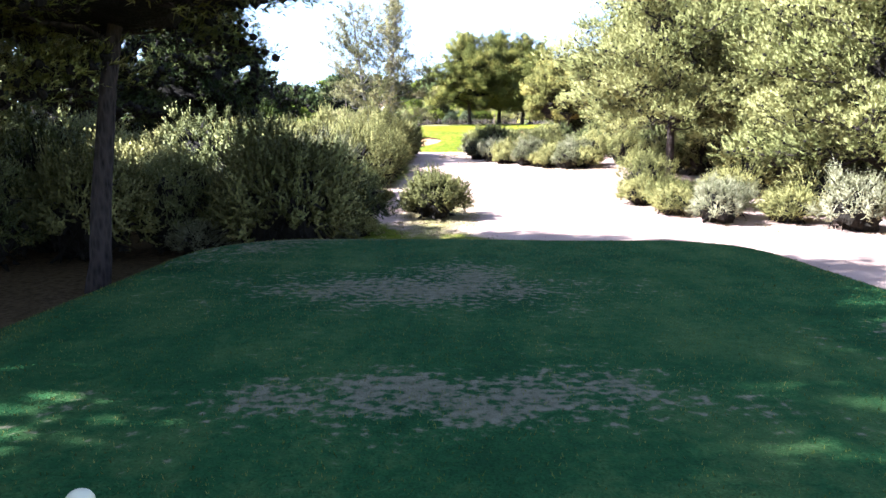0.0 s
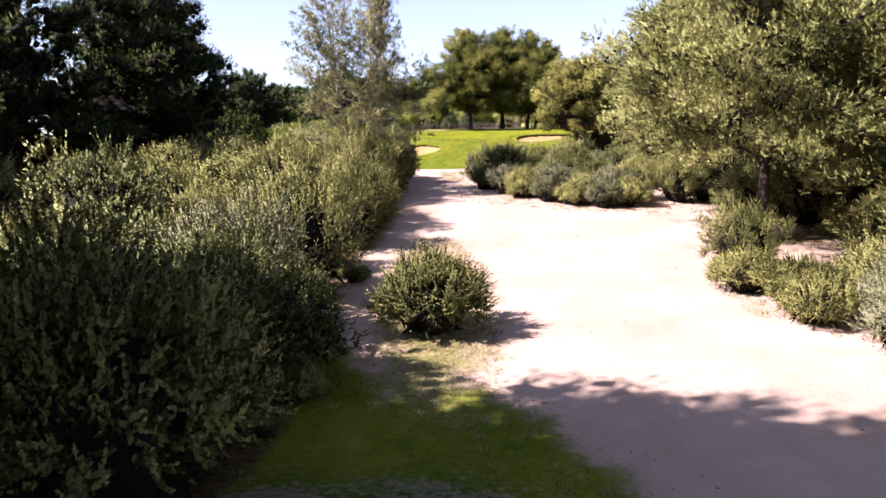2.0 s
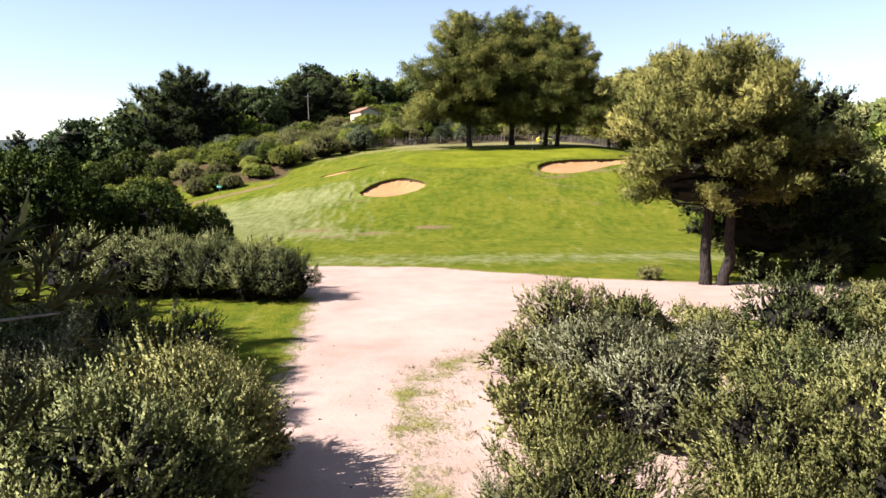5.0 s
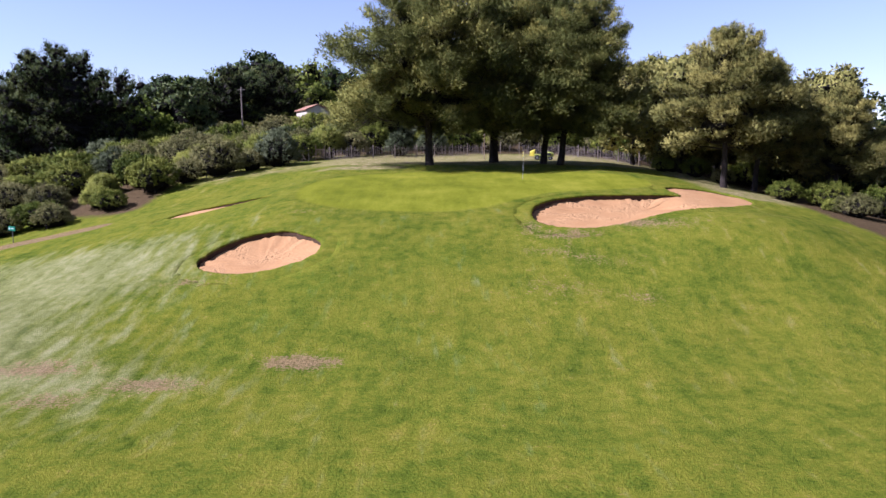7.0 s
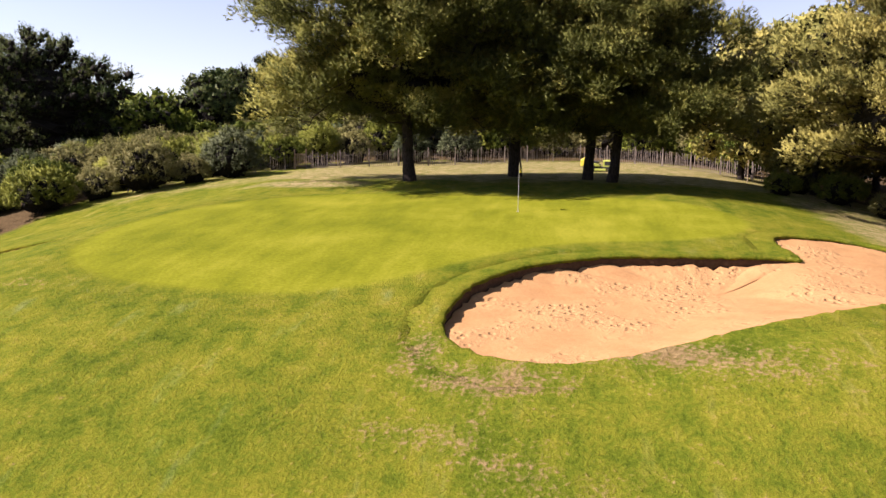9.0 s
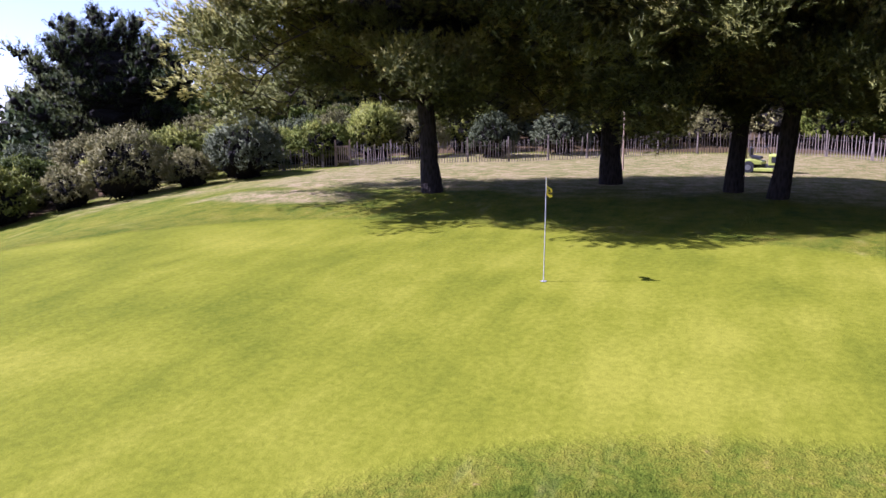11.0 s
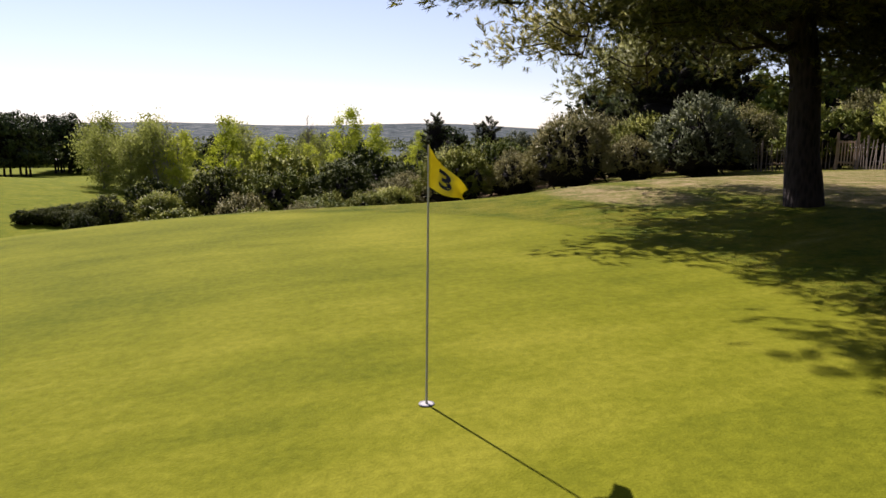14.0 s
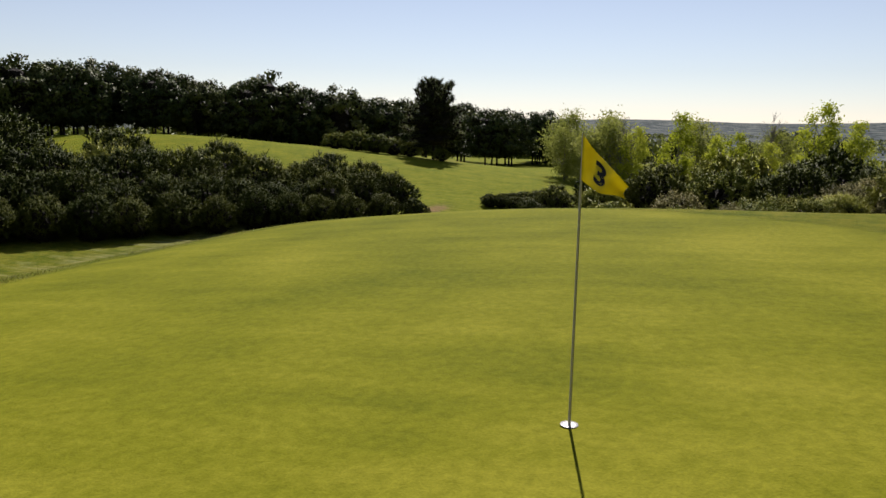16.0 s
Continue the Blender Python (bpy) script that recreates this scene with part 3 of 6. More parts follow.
def unit(v):
    return v / np.maximum(np.linalg.norm(v, axis=-1, keepdims=True), 1e-9)


def orb(level):
    """Corners and faces of a round of triangles."""
    bm = bmesh.new()
    bmesh.ops.create_icosphere(bm, subdivisions=level, radius=1.0)
    co = np.array([v.co[:] for v in bm.verts])
    f = np.array([[v.index for v in g.verts] for g in bm.faces])
    bm.free()
    return co, f


def leafage(name, root, way, length, width, out, rng, soft=0.74):
    """Many leaves or needle sprays as one mesh, each a narrow triangle, with softly rounded shading."""
    n = len(root)
    side = unit(np.cross(way, out + rng.normal(size=(n, 3)) * 0.5))
    face = np.cross(side, way)
    flip = np.where((face * out).sum(1) > 0, 1.0, -1.0)[:, None]
    length, width = np.broadcast_to(length, n)[:, None], np.broadcast_to(width, n)[:, None]
    co = np.stack([root - side * width * flip, root + side * width * flip, root + way * length], 1).reshape(-1, 3)
    nor = np.repeat(unit(unit(face * flip) * (1 - soft) + out * soft + rng.normal(size=(n, 3)) * 0.2), 3, 0)
    tri = np.arange(3 * n).reshape(n, 3)
    me = quick_mesh(name, co, tri)
    me.attributes.new("custom_normal", "FLOAT_VECTOR", "POINT").data.foreach_set("vector", np.asarray(nor, np.float32).ravel())
    return me


def around(axis, rng):
    """A random direction square to each axis."""
    return unit(np.cross(axis, rng.normal(size=axis.shape)))


def inner_shade(cen, rad, rng, level=1):
    """Lumpy rounds inside leafy puffs, near-black to stand for the shade within."""
    v, f = orb(level)
    m = len(cen)
    ph = np.arange(m)[:, None]
    lump = 1 + 0.2 * np.sin(v[None, :, 0] * 4 + ph) * np.sin(v[None, :, 1] * 4 + v[None, :, 2] * 3 + ph) + rng.normal(0, 0.07, (m, len(v)))
    co = (cen[:, None] + v[None] * lump[:, :, None] * rad[:, None]).reshape(-1, 3)
    return quick_mesh("inner_shade", co, (f[None] + np.arange(m)[:, None, None] * len(v)).reshape(-1, 3), False)


def tubes(name, lines, sides=7):
    """Tapered limbs: each line is a list of (point, radius)."""
    co, faces = [], []
    for line in lines:
        p = np.array([q for q, _ in line], float)
        r = np.array([w for _, w in line], float)
        tang = unit(np.gradient(p, axis=0))
        ref = np.array((0.31, 0.17, 0.93)) if abs(tang[0][2]) < 0.9 else np.array((0.93, 0.3, 0.1))
        a = unit(np.cross(tang, ref))
        b = np.cross(tang, a)
        ang = np.linspace(0, 2 * math.pi, sides, endpoint=False)
        ring = p[:, None] + r[:, None, None] * (np.cos(ang)[None, :, None] * a[:, None] + np.sin(ang)[None, :, None] * b[:, None])
        base = sum(len(c) for c in co)
        co.append(ring.reshape(-1, 3))
        i = base + np.arange(len(p) * sides).reshape(len(p), sides)
        faces.append(np.stack([i[:-1], np.roll(i[:-1], -1, 1), np.roll(i[1:], -1, 1), i[1:]], -1).reshape(-1, 4))
    return quick_mesh(name, np.vstack(co), np.vstack(faces))


def bent(a, b, r0, r1, rng, sag=0.1, n=6):
    """A crooked limb from a to b."""
    a, b = np.array(a, float), np.array(b, float)
    long = np.linalg.norm(b - a)
    kink = rng.normal(0, 0.045 * long, (n, 3))
    kink[0] = kink[-1] = 0
    u = np.linspace(0, 1, n)
    return [(a + (b - a) * t + kink[i] + np.array((0, 0, sag * long * math.sin(math.pi * t))), r0 + (r1 - r0) * t ** 0.8) for i, t in enumerate(u)]


def pine(name, seed, high, wide, bare_to, needles, lean=(0, 0), spray=0.36, top_heavy=0.55, thick=0.22, clump=1.1, sprays=190, limbs=11, slim=0.10, round_top=0.6, heart=0.64):
    """A tree away from the path: crooked trunk, limbs, and a crown of sprays gathered in uneven clumps."""
    rng = np.random.default_rng(seed)
    root = new(name)
    u = np.linspace(0, 1, 10)
    wig = np.cumsum(rng.normal(0, 0.018 * wide, (10, 2)), 0)
    wig -= np.outer(u, wig[-1])
    st = [(np.array((lean[0] * t + wig[i, 0], lean[1] * t + wig[i, 1], -0.4 + (high * 0.93 + 0.4) * t)), thick * (1.5 if i == 0 else 1.0) * (1 - 0.86 * t) + 0.012) for i, t in enumerate(u)]
    st.insert(1, (0.62 * st[0][0] + 0.38 * st[1][0], thick * 1.12))
    part("trunk", tubes("trunk", [st], 12), PINE_BARK, root)
    ax = np.array([q for q, _ in st])
    count = int(2 * math.pi * wide * 0.8 * (high - bare_to) / (clump * clump * 1.35))
    tips = []
    k = 0
    while len(tips) < count and k < 8 * count:
        k += 1
        v = rng.random() * 0.95
        env = (math.sin(math.pi * (0.13 + 0.87 * v ** top_heavy)) ** round_top)
        if rng.random() > env * 1.1:
            continue
        zc = bare_to + (high - bare_to) * v
        ang = rng.random() * 2 * math.pi
        env *= wide * (1 + 0.22 * math.sin(ang * 2 + seed) + 0.15 * math.sin(ang * 5 + seed * 2 + zc * 0.8) + 0.30 * noise.noise(Vector((math.cos(ang) * 1.3 + seed, math.sin(ang) * 1.3, zc * 0.33))))
        rad = env * (0.35 + 0.65 * rng.random() ** 0.38)
        at = np.array([np.interp(zc, ax[:, 2], ax[:, 0]), np.interp(zc, ax[:, 2], ax[:, 1]), zc])
        tips.append(at + np.array((math.cos(ang) * rad, math.sin(ang) * rad, rng.normal(0, 0.25) - 0.05 * rad)))
    tips = np.array(tips)
    for k in range(limbs):
        c = tips[k * (len(tips) - 1) // max(1, limbs - 1)]
        rad = math.hypot(c[0] - ax[5, 0], c[1] - ax[5, 1])
        low = min(high * 0.85, max(bare_to * 0.8, c[2] - rad * 0.45))
        foot = np.array([np.interp(low, ax[:, 2], ax[:, 0]), np.interp(low, ax[:, 2], ax[:, 1]), low])
        part("limb", tubes("limb", [bent(foot, c, 0.03 + 0.012 * rad, 0.010, rng, 0.05)], 6), PINE_BARK, root)
    n = len(tips)
    size = rng.uniform(0.6, 1.15, n) * clump
    # each clump: a dense heart under sprays turned outwards, with a ragged rim
    mid = np.array((lean[0] * 0.5, lean[1] * 0.5, bare_to + 0.45 * (high - bare_to)))
    outward = unit((tips - mid) * np.array((1, 1, 0.8)))
    d = unit(rng.normal(size=(n * sprays, 3)) + np.array((0, 0, 0.05)) + 0.5 * np.repeat(outward, sprays, 0))
    lump = 1 + 0.3 * np.sin(d[:, 0] * 5 + np.repeat(np.arange(n), sprays)) * np.sin(d[:, 1] * 5 + d[:, 2] * 4)
    flatten = np.array((1, 1, 0.75))
    rootp = np.repeat(tips, sprays, 0) + d * (np.repeat(size, sprays) * rng.uniform(0.5, 1.0, n * sprays) * lump)[:, None] * flatten
    way = unit(d * 0.32 + np.array((0, 0, 0.2)) + rng.normal(size=(len(rootp), 3)) * 0.6)
    out = unit(d * 0.75 + 0.35 * np.repeat(outward, sprays, 0))
    long = rng.uniform(0.6, 1.25, len(rootp)) * spray
    wid = long * slim * rng.uniform(0.7, 1.3, len(rootp))
    part("crown", leafage("needles", rootp, way, long, wid, out, rng), needles, root)
    deep = np.linalg.norm((tips - mid) / np.array((wide, wide, 0.55 * (high - bare_to))), axis=1) < 0.82
    core = np.where(deep, heart * 1.12, heart * 0.62) * size
    # near-black lumps added round the trunk, to darken the crown and stop light
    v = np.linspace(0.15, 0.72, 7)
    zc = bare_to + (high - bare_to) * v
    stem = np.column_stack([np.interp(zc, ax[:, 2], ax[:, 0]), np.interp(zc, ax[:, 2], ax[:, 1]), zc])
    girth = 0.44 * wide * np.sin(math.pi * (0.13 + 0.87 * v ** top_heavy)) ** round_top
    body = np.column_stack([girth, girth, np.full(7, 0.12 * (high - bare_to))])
    twigs = part("twig_mass", inner_shade(np.vstack([tips, stem]), np.vstack([core[:, None] * flatten, body]), rng), SHADE_BLACK, root)
    tagged(twigs, "near-black filling that stands for shade inside the crown", kind="stuff")
    return root


def bough_mesh(seed, long, needles, bark, subs=10, clumps=4, shoots=12, blades=14, blade=0.11, thin=0.007, hearts=0.3, puff=0.1):
    """One feathery pine bough along +x: a crooked limb, side twigs, and brushes of thin needles gathered at the twigs' ends."""
    rng = np.random.default_rng(seed)
    main = bent((0, 0, 0), (long, 0, 0.06 * long), 0.013 * long + 0.004, 0.005, rng, 0.04, 8)
    mp = np.array([q for q, _ in main])
    lines, cen = [main], []
    for k in range(subs):
        u = 0.28 + 0.7 * (k + 0.5) / subs
        base = np.array([np.interp(u * 7, np.arange(8), mp[:, i]) for i in range(3)])
        side = (1 if k % 2 else -1) * rng.uniform(0.45, 1.0)
        reach = long * 0.36 * (1.1 - 0.75 * abs(u - 0.5)) * rng.uniform(0.7, 1.15)
        tip = base + unit(np.array((rng.uniform(0.5, 1.0), side, rng.uniform(0.05, 0.5)))) * reach
        line = bent(base, tip, 0.004 * long + 0.002, 0.003, rng, 0.06, 5)
        lines.append(line)
        lp = np.array([q for q, _ in line])
        for f in np.linspace(0.35, 1.0, clumps):
            cen.append([np.interp(f * 4, np.arange(5), lp[:, i]) for i in range(3)])
    for f in np.linspace(0.72, 1.0, clumps):
        cen.append([np.interp(f * 7, np.arange(8), mp[:, i]) for i in range(3)])
    cen = np.array(cen) + rng.normal(0, 0.02 * long, (len(cen), 3)) + np.array((0, 0, 0.02 * long))
    m = len(cen)
    rad = puff * long * rng.uniform(0.75, 1.25, m)
    # shoots point outwards and up from each twig end
    d = unit(rng.normal(size=(m * shoots, 3)) + np.array((0.45, 0, 0.4)))
    root = np.repeat(cen, shoots, 0) + d * (np.repeat(rad, shoots) * rng.uniform(0.15, 1.0, m * shoots))[:, None]
    axis = np.repeat(unit(d * 0.7 + np.array((0.35, 0, 0.4))), blades, 0)
    n = len(axis)
    ring = around(axis, rng)
    size = blade * rng.uniform(0.7, 1.2, n)
    foot = np.repeat(root, blades, 0) + axis * (blade * 1.3 * rng.uniform(0, 1.0, n))[:, None]
    way = unit(axis * 0.8 + ring * rng.uniform(0.3, 0.8, n)[:, None])
    lit = unit(np.repeat(d, blades, 0) * 0.8 + ring * 0.5 + np.array((0, 0, 0.1)))
    side = unit(np.cross(way, lit + rng.normal(size=(n, 3)) * 0.3))
    side *= np.where((np.cross(side, way) * lit).sum(1) > 0, 1.0, -1.0)[:, None] * (thin * rng.uniform(0.7, 1.2, n))[:, None]
    co = [np.stack([foot - side, foot + side, foot + way * size[:, None]], 1).reshape(-1, 3)]
    nor = [np.repeat(lit, 3, 0)]
    tri = [np.arange(3 * n).reshape(n, 3)]
    slot = [np.zeros(n, int)]
    at = 3 * n
    for line in lines:
        q = np.array([w for w, _ in line])
        r = np.array([w for _, w in line])
        run = unit(np.gradient(q, axis=0))
        e1 = unit(np.cross(run, np.array((0.1, 0.2, 0.97))))
        e2 = np.cross(run, e1)
        ang = np.linspace(0, 2 * math.pi, 5, endpoint=False)
        face = np.cos(ang)[None, :, None] * e1[:, None] + np.sin(ang)[None, :, None] * e2[:, None]
        co.append((q[:, None] + r[:, None, None] * face).reshape(-1, 3))
        nor.append(face.reshape(-1, 3))
        i = at + np.arange(len(q) * 5).reshape(len(q), 5)
        w, x, y, z = i[:-1], np.roll(i[:-1], -1, 1), np.roll(i[1:], -1, 1), i[1:]
        tri.append(np.concatenate([np.stack([w, x, y], -1).reshape(-1, 3), np.stack([w, y, z], -1).reshape(-1, 3)]))
        slot.append(np.full(len(tri[-1]), 1))
        at += len(q) * 5
    # dark lumps that put each clump's inner shade into the bough
    if hearts:
        v, f = orb(1)
        lump = v[None] * (1 + rng.normal(0, 0.18, (m, len(v))))[:, :, None]
        co.append((cen[:, None] + lump * (rad * hearts)[:, None, None]).reshape(-1, 3))
        nor.append(np.tile(v, (m, 1)))
        tri.append((at + f[None] + np.arange(m)[:, None, None] * len(v)).reshape(-1, 3))
        slot.append(np.full(len(tri[-1]), 2))
    me = quick_mesh("bough", np.vstack(co), np.vstack(tri))
    me.attributes.new("custom_normal", "FLOAT_VECTOR", "POINT").data.foreach_set("vector", np.asarray(np.vstack(nor), np.float32).ravel())
    for mat in (needles, bark, SHADE_BLACK):
        me.materials.append(mat)
    me.polygons.foreach_set("material_index", np.concatenate(slot).astype(np.int32))
    return me


def bough_pine(name, seed, high, wide, bare_to, boughs, long, count, lean=(0, 0), fork=False, thick=0.2, top_heavy=0.6, round_top=0.6, wild=1.0, rise=(-4, 55), core=0.42, bark=None, shy=0.0, low=0.9, spread=2.2):
    """A pine of feathery boughs set round a crooked trunk; the boughs share a few meshes of that length; shy: how much shorter they are on the +y side; low: over 1, more of them stand low."""
    rng = np.random.default_rng(seed)
    root = new(name)
    axes = []
    for sx, sy in ([(0.0, 0.0)] if not fork else [(-0.35, 0.1), (0.4, -0.15)]):
        u = np.linspace(0, 1, 12)
        wig = np.cumsum(rng.normal(0, 0.014 * wide, (12, 2)), 0)
        wig -= np.outer(u, wig[-1])
        top = high * 0.95 * (1.0 if sx <= 0 else 0.93)
        line = [(np.array((sx * 0.8 + (lean[0] + sx * spread) * t + wig[i, 0], sy * 0.8 + (lean[1] + sy * spread) * t + wig[i, 1], -0.4 + (top + 0.4) * t)), thick * (1.9 if i == 0 else 1.0) * (1 - 0.9 * t) + 0.012) for i, t in enumerate(u)]
        for f, swell in ((0.7, 1.08), (0.42, 1.2), (0.25, 1.45)):
            line.insert(1, (line[0][0] + (line[1][0] - line[0][0]) * f * (1.0 if len(line) == 12 else 0.6), thick * swell))
        part("trunk", tubes("trunk", [line], 12), bark or PINE_BARK, root)
        axes.append(np.array([q for q, _ in line]))
    def shape(v):
        return math.sin(math.pi * (0.13 + 0.87 * v ** top_heavy)) ** round_top
    for k in range(count):
        v = ((k + rng.random()) / count) ** low
        inner = k % 4 == 3
        ang = k * 2.39996 + rng.normal(0, 0.35)
        zc = bare_to + (high - bare_to) * 0.95 * v
        r = wide * max(shape(min(v, 0.985)), 0.12) * (1 + wild * (0.14 * math.sin(ang * 2 + seed) + 0.32 * noise.noise(Vector((math.cos(ang) * 1.2 + seed, math.sin(ang) * 1.2, zc * 0.3))))) * (0.62 if inner else rng.uniform(0.85, 1.08)) * (1 - shy * max(0.0, math.sin(ang)) ** 0.7)
        tilt = radians(rise[0] + (rise[1] - rise[0]) * v ** 1.4 + rng.normal(0, 7) + (14 if inner else 0))
        ax = axes[k % len(axes)]
        zs = min(max(zc - r * math.tan(tilt) * 0.7, bare_to * 0.75), high * 0.9)
        foot = Vector((np.interp(zs, ax[:, 2], ax[:, 0]), np.interp(zs, ax[:, 2], ax[:, 1]), zs))
        size = min(max(r / (long * math.cos(tilt)), 0.3), 1.7)
        ob = new("bough", boughs[k % len(boughs)])
        ob.parent = root
        ob.matrix_basis = Matrix.Translation(foot) @ Matrix.Rotation(ang, 4, "Z") @ Matrix.Rotation(-tilt, 4, "Y") @ Matrix.Rotation(rng.normal(0, 0.25), 4, "X") @ Matrix.Diagonal((size, size * rng.uniform(0.9, 1.2), size, 1))
    # near-black core along the trunk, standing for shade inside the crown
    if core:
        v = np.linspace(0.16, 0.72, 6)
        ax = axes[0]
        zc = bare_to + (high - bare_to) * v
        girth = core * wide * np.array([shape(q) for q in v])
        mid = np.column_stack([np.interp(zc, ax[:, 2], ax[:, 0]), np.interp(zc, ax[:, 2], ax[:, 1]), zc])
        twigs = part("twig_mass", inner_shade(mid, np.column_stack([girth, girth, np.full(6, 0.1 * (high - bare_to))]), rng, 3), SHADE_BLACK, root)
        tagged(twigs, "near-black filling that stands for shade inside the crown", kind="stuff")
    return root


def spire_shrub(name, seed, wide, high, leaves, tufts, spires, per, leaf, slim, spiky, long, stems=2, fan=0.42, wild=1.0):
    """A shrub of tufts of leafy spires over an uneven dome, with deep gaps between the tufts and a near-black inside
    standing for shade.
    """
    rng = np.random.default_rng(seed)
    root = new(name)
    k = np.arange(tufts)
    # tufts from the skirt to the crown, in a wandering shell
    up = 1 - (k + 0.5) / tufts * 1.3
    ang = k * 2.39996 + rng.normal(0, 0.25, tufts)
    flat = np.sqrt(np.maximum(0.0, 1 - np.clip(up, -1, 1) ** 2))
    d = np.column_stack([np.cos(ang) * flat, np.sin(ang) * flat, up])
    swell = np.array([0.84 + wild * 0.42 * noise.noise(Vector(tuple(q * 1.4 + seed))) + wild * 0.34 * noise.noise(Vector(tuple(q * 2.9 - seed))) for q in d]) * rng.uniform(1.08 - 0.36 * wild, 1.08, tufts)
    half = np.array((0.5 * wide, 0.5 * wide, 0.60 * high))
    foot = d * swell[:, None] * (half - long * 0.55) + np.array((0, 0, 0.36 * high))
    foot[:, 2] = np.maximum(foot[:, 2], rng.uniform(0.02, 0.12, tufts))
    size = rng.uniform(0.7, 1.3, tufts)
    m = tufts * spires
    lie = unit(np.repeat(d, spires, 0) * (1 - spiky) + np.array((0, 0, 1.0)) * spiky + rng.normal(0, fan, (m, 3)))
    base = np.repeat(foot, spires, 0) + rng.normal(0, 0.2 * long, (m, 3))
    reach = long * np.repeat(size, spires) * rng.uniform(0.6, 1.25, m)
    n = m * per
    along = np.tile(np.linspace(0.12, 1, per), m) + rng.normal(0, 0.03, n)
    curl = np.repeat(rng.normal(0, 0.12, (m, 3)) + np.array((0, 0, 0.15)), per, 0)
    axis = unit(np.repeat(lie, per, 0) + curl * along[:, None] * 2)
    stem = np.repeat(base, per, 0) + (np.repeat(lie, per, 0) + curl * along[:, None]) * (np.repeat(reach, per) * along)[:, None]
    ring = around(axis, rng)
    way = unit(axis * (0.55 + 0.6 * along)[:, None] + ring * rng.uniform(0.45, 0.9, n)[:, None])
    big = rng.uniform(0.75, 1.25, n) * leaf * (1.2 - 0.55 * along)
    puff = unit(stem - np.repeat(np.repeat(foot + d * long * 0.35, spires, 0), per, 0))
    face = unit(ring * 0.4 + puff * 0.75 + np.repeat(np.repeat(d, spires, 0), per, 0) * 0.45)
    me = leafage("leaves", stem, way, big, big * slim, face, rng, 0.8)
    # tone rises along each spire, painting its tip as if better lit
    tip_tone = np.repeat(np.clip(along, 0, 1) ** 1.6 * np.repeat(np.repeat(rng.uniform(-0.1, 1.0, tufts), spires), per), 3)
    me.attributes.new("tip_tone", "FLOAT", "POINT").data.foreach_set("value", np.asarray(tip_tone, np.float32))
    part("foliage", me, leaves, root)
    # inner shade put in as near-black twig slivers round a small lumpy heart
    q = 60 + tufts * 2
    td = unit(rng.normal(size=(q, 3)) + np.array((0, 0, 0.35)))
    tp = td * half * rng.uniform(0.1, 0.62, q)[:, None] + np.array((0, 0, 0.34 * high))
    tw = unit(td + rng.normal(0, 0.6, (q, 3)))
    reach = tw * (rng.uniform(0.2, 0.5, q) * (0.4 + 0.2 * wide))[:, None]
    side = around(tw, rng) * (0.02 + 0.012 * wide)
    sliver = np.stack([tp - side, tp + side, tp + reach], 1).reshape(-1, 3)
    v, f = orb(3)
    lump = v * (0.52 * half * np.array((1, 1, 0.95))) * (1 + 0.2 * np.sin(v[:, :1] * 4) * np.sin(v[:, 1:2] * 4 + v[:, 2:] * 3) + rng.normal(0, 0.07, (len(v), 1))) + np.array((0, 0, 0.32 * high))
    inner = quick_mesh("inner_shade", np.vstack([sliver, lump]), np.vstack([np.arange(3 * q).reshape(q, 3), f + 3 * q]), False)
    tagged(part("twig_mass", inner, SHADE_BLACK, root), "dark twig slivers and a near-black lump standing for inner shade", kind="stuff")
    for k in range(stems):
        part("stem", tubes("stem", [bent((rng.normal(0, 0.08), rng.normal(0, 0.08), -0.15), foot[k * 3] * 0.95, 0.03 + 0.006 * wide, 0.006, rng, 0.03, 5)], 5), TWIG, root)
    return root


def broad_tree(name, seed, high, wide, bare_to, leaves, leaf=0.3, count=2600, bark=None, clumps=26, upright=1.0):
    """A broad-leaved tree: forked limbs, leaves in loose clumps."""
    rng = np.random.default_rng(seed)
    root = new(name)
    lines = [bent((0, 0, -0.4), (rng.normal(0, 0.3), rng.normal(0, 0.3), high * 0.8), 0.05 + 0.016 * high, 0.03, rng, 0)]
    cen = []
    for k in range(clumps):
        v = rng.random()
        r = wide * math.sin(math.pi * (0.12 + 0.83 * v)) ** 0.7 * rng.uniform(0.3, 1.0)
        a = rng.random() * 6.283
        c = np.array((math.cos(a) * r, math.sin(a) * r, bare_to + (high - bare_to) * v))
        cen.append(c)
        lines.append(bent((0, 0, max(bare_to * 0.6, c[2] - r * upright - 0.5)), c, 0.05, 0.012, rng, 0.04, 5))
    part("trunk", tubes("trunk", lines[:1], 7), bark or GREY_BARK, root)
    for line in lines[1:]:
        part("limb", tubes("limb", [line], 4), bark or GREY_BARK, root)
    if count:
        cen = np.array(cen)
        pick = rng.integers(0, clumps, count)
        p = cen[pick] + rng.normal(0, 0.34 * wide * 0.6, (count, 3)) * np.array((1, 1, 0.9))
        way = unit(rng.normal(size=(count, 3)) + np.array((0, 0, -0.15)))
        part("crown", leafage("leaves", p, way, rng.uniform(0.6, 1.2, count) * leaf, leaf * 0.3, unit(p - cen[pick]), rng, 0.45), leaves, root)
    return root


def stand(ob, x, y, scale=1.0, turn=0.0, sink=0.05):
    ob.matrix_basis = pose(x, y, float(land_height(x, y)) - sink, 0, 0, turn) @ Matrix.Diagonal((scale, scale, scale, 1))
    return ob


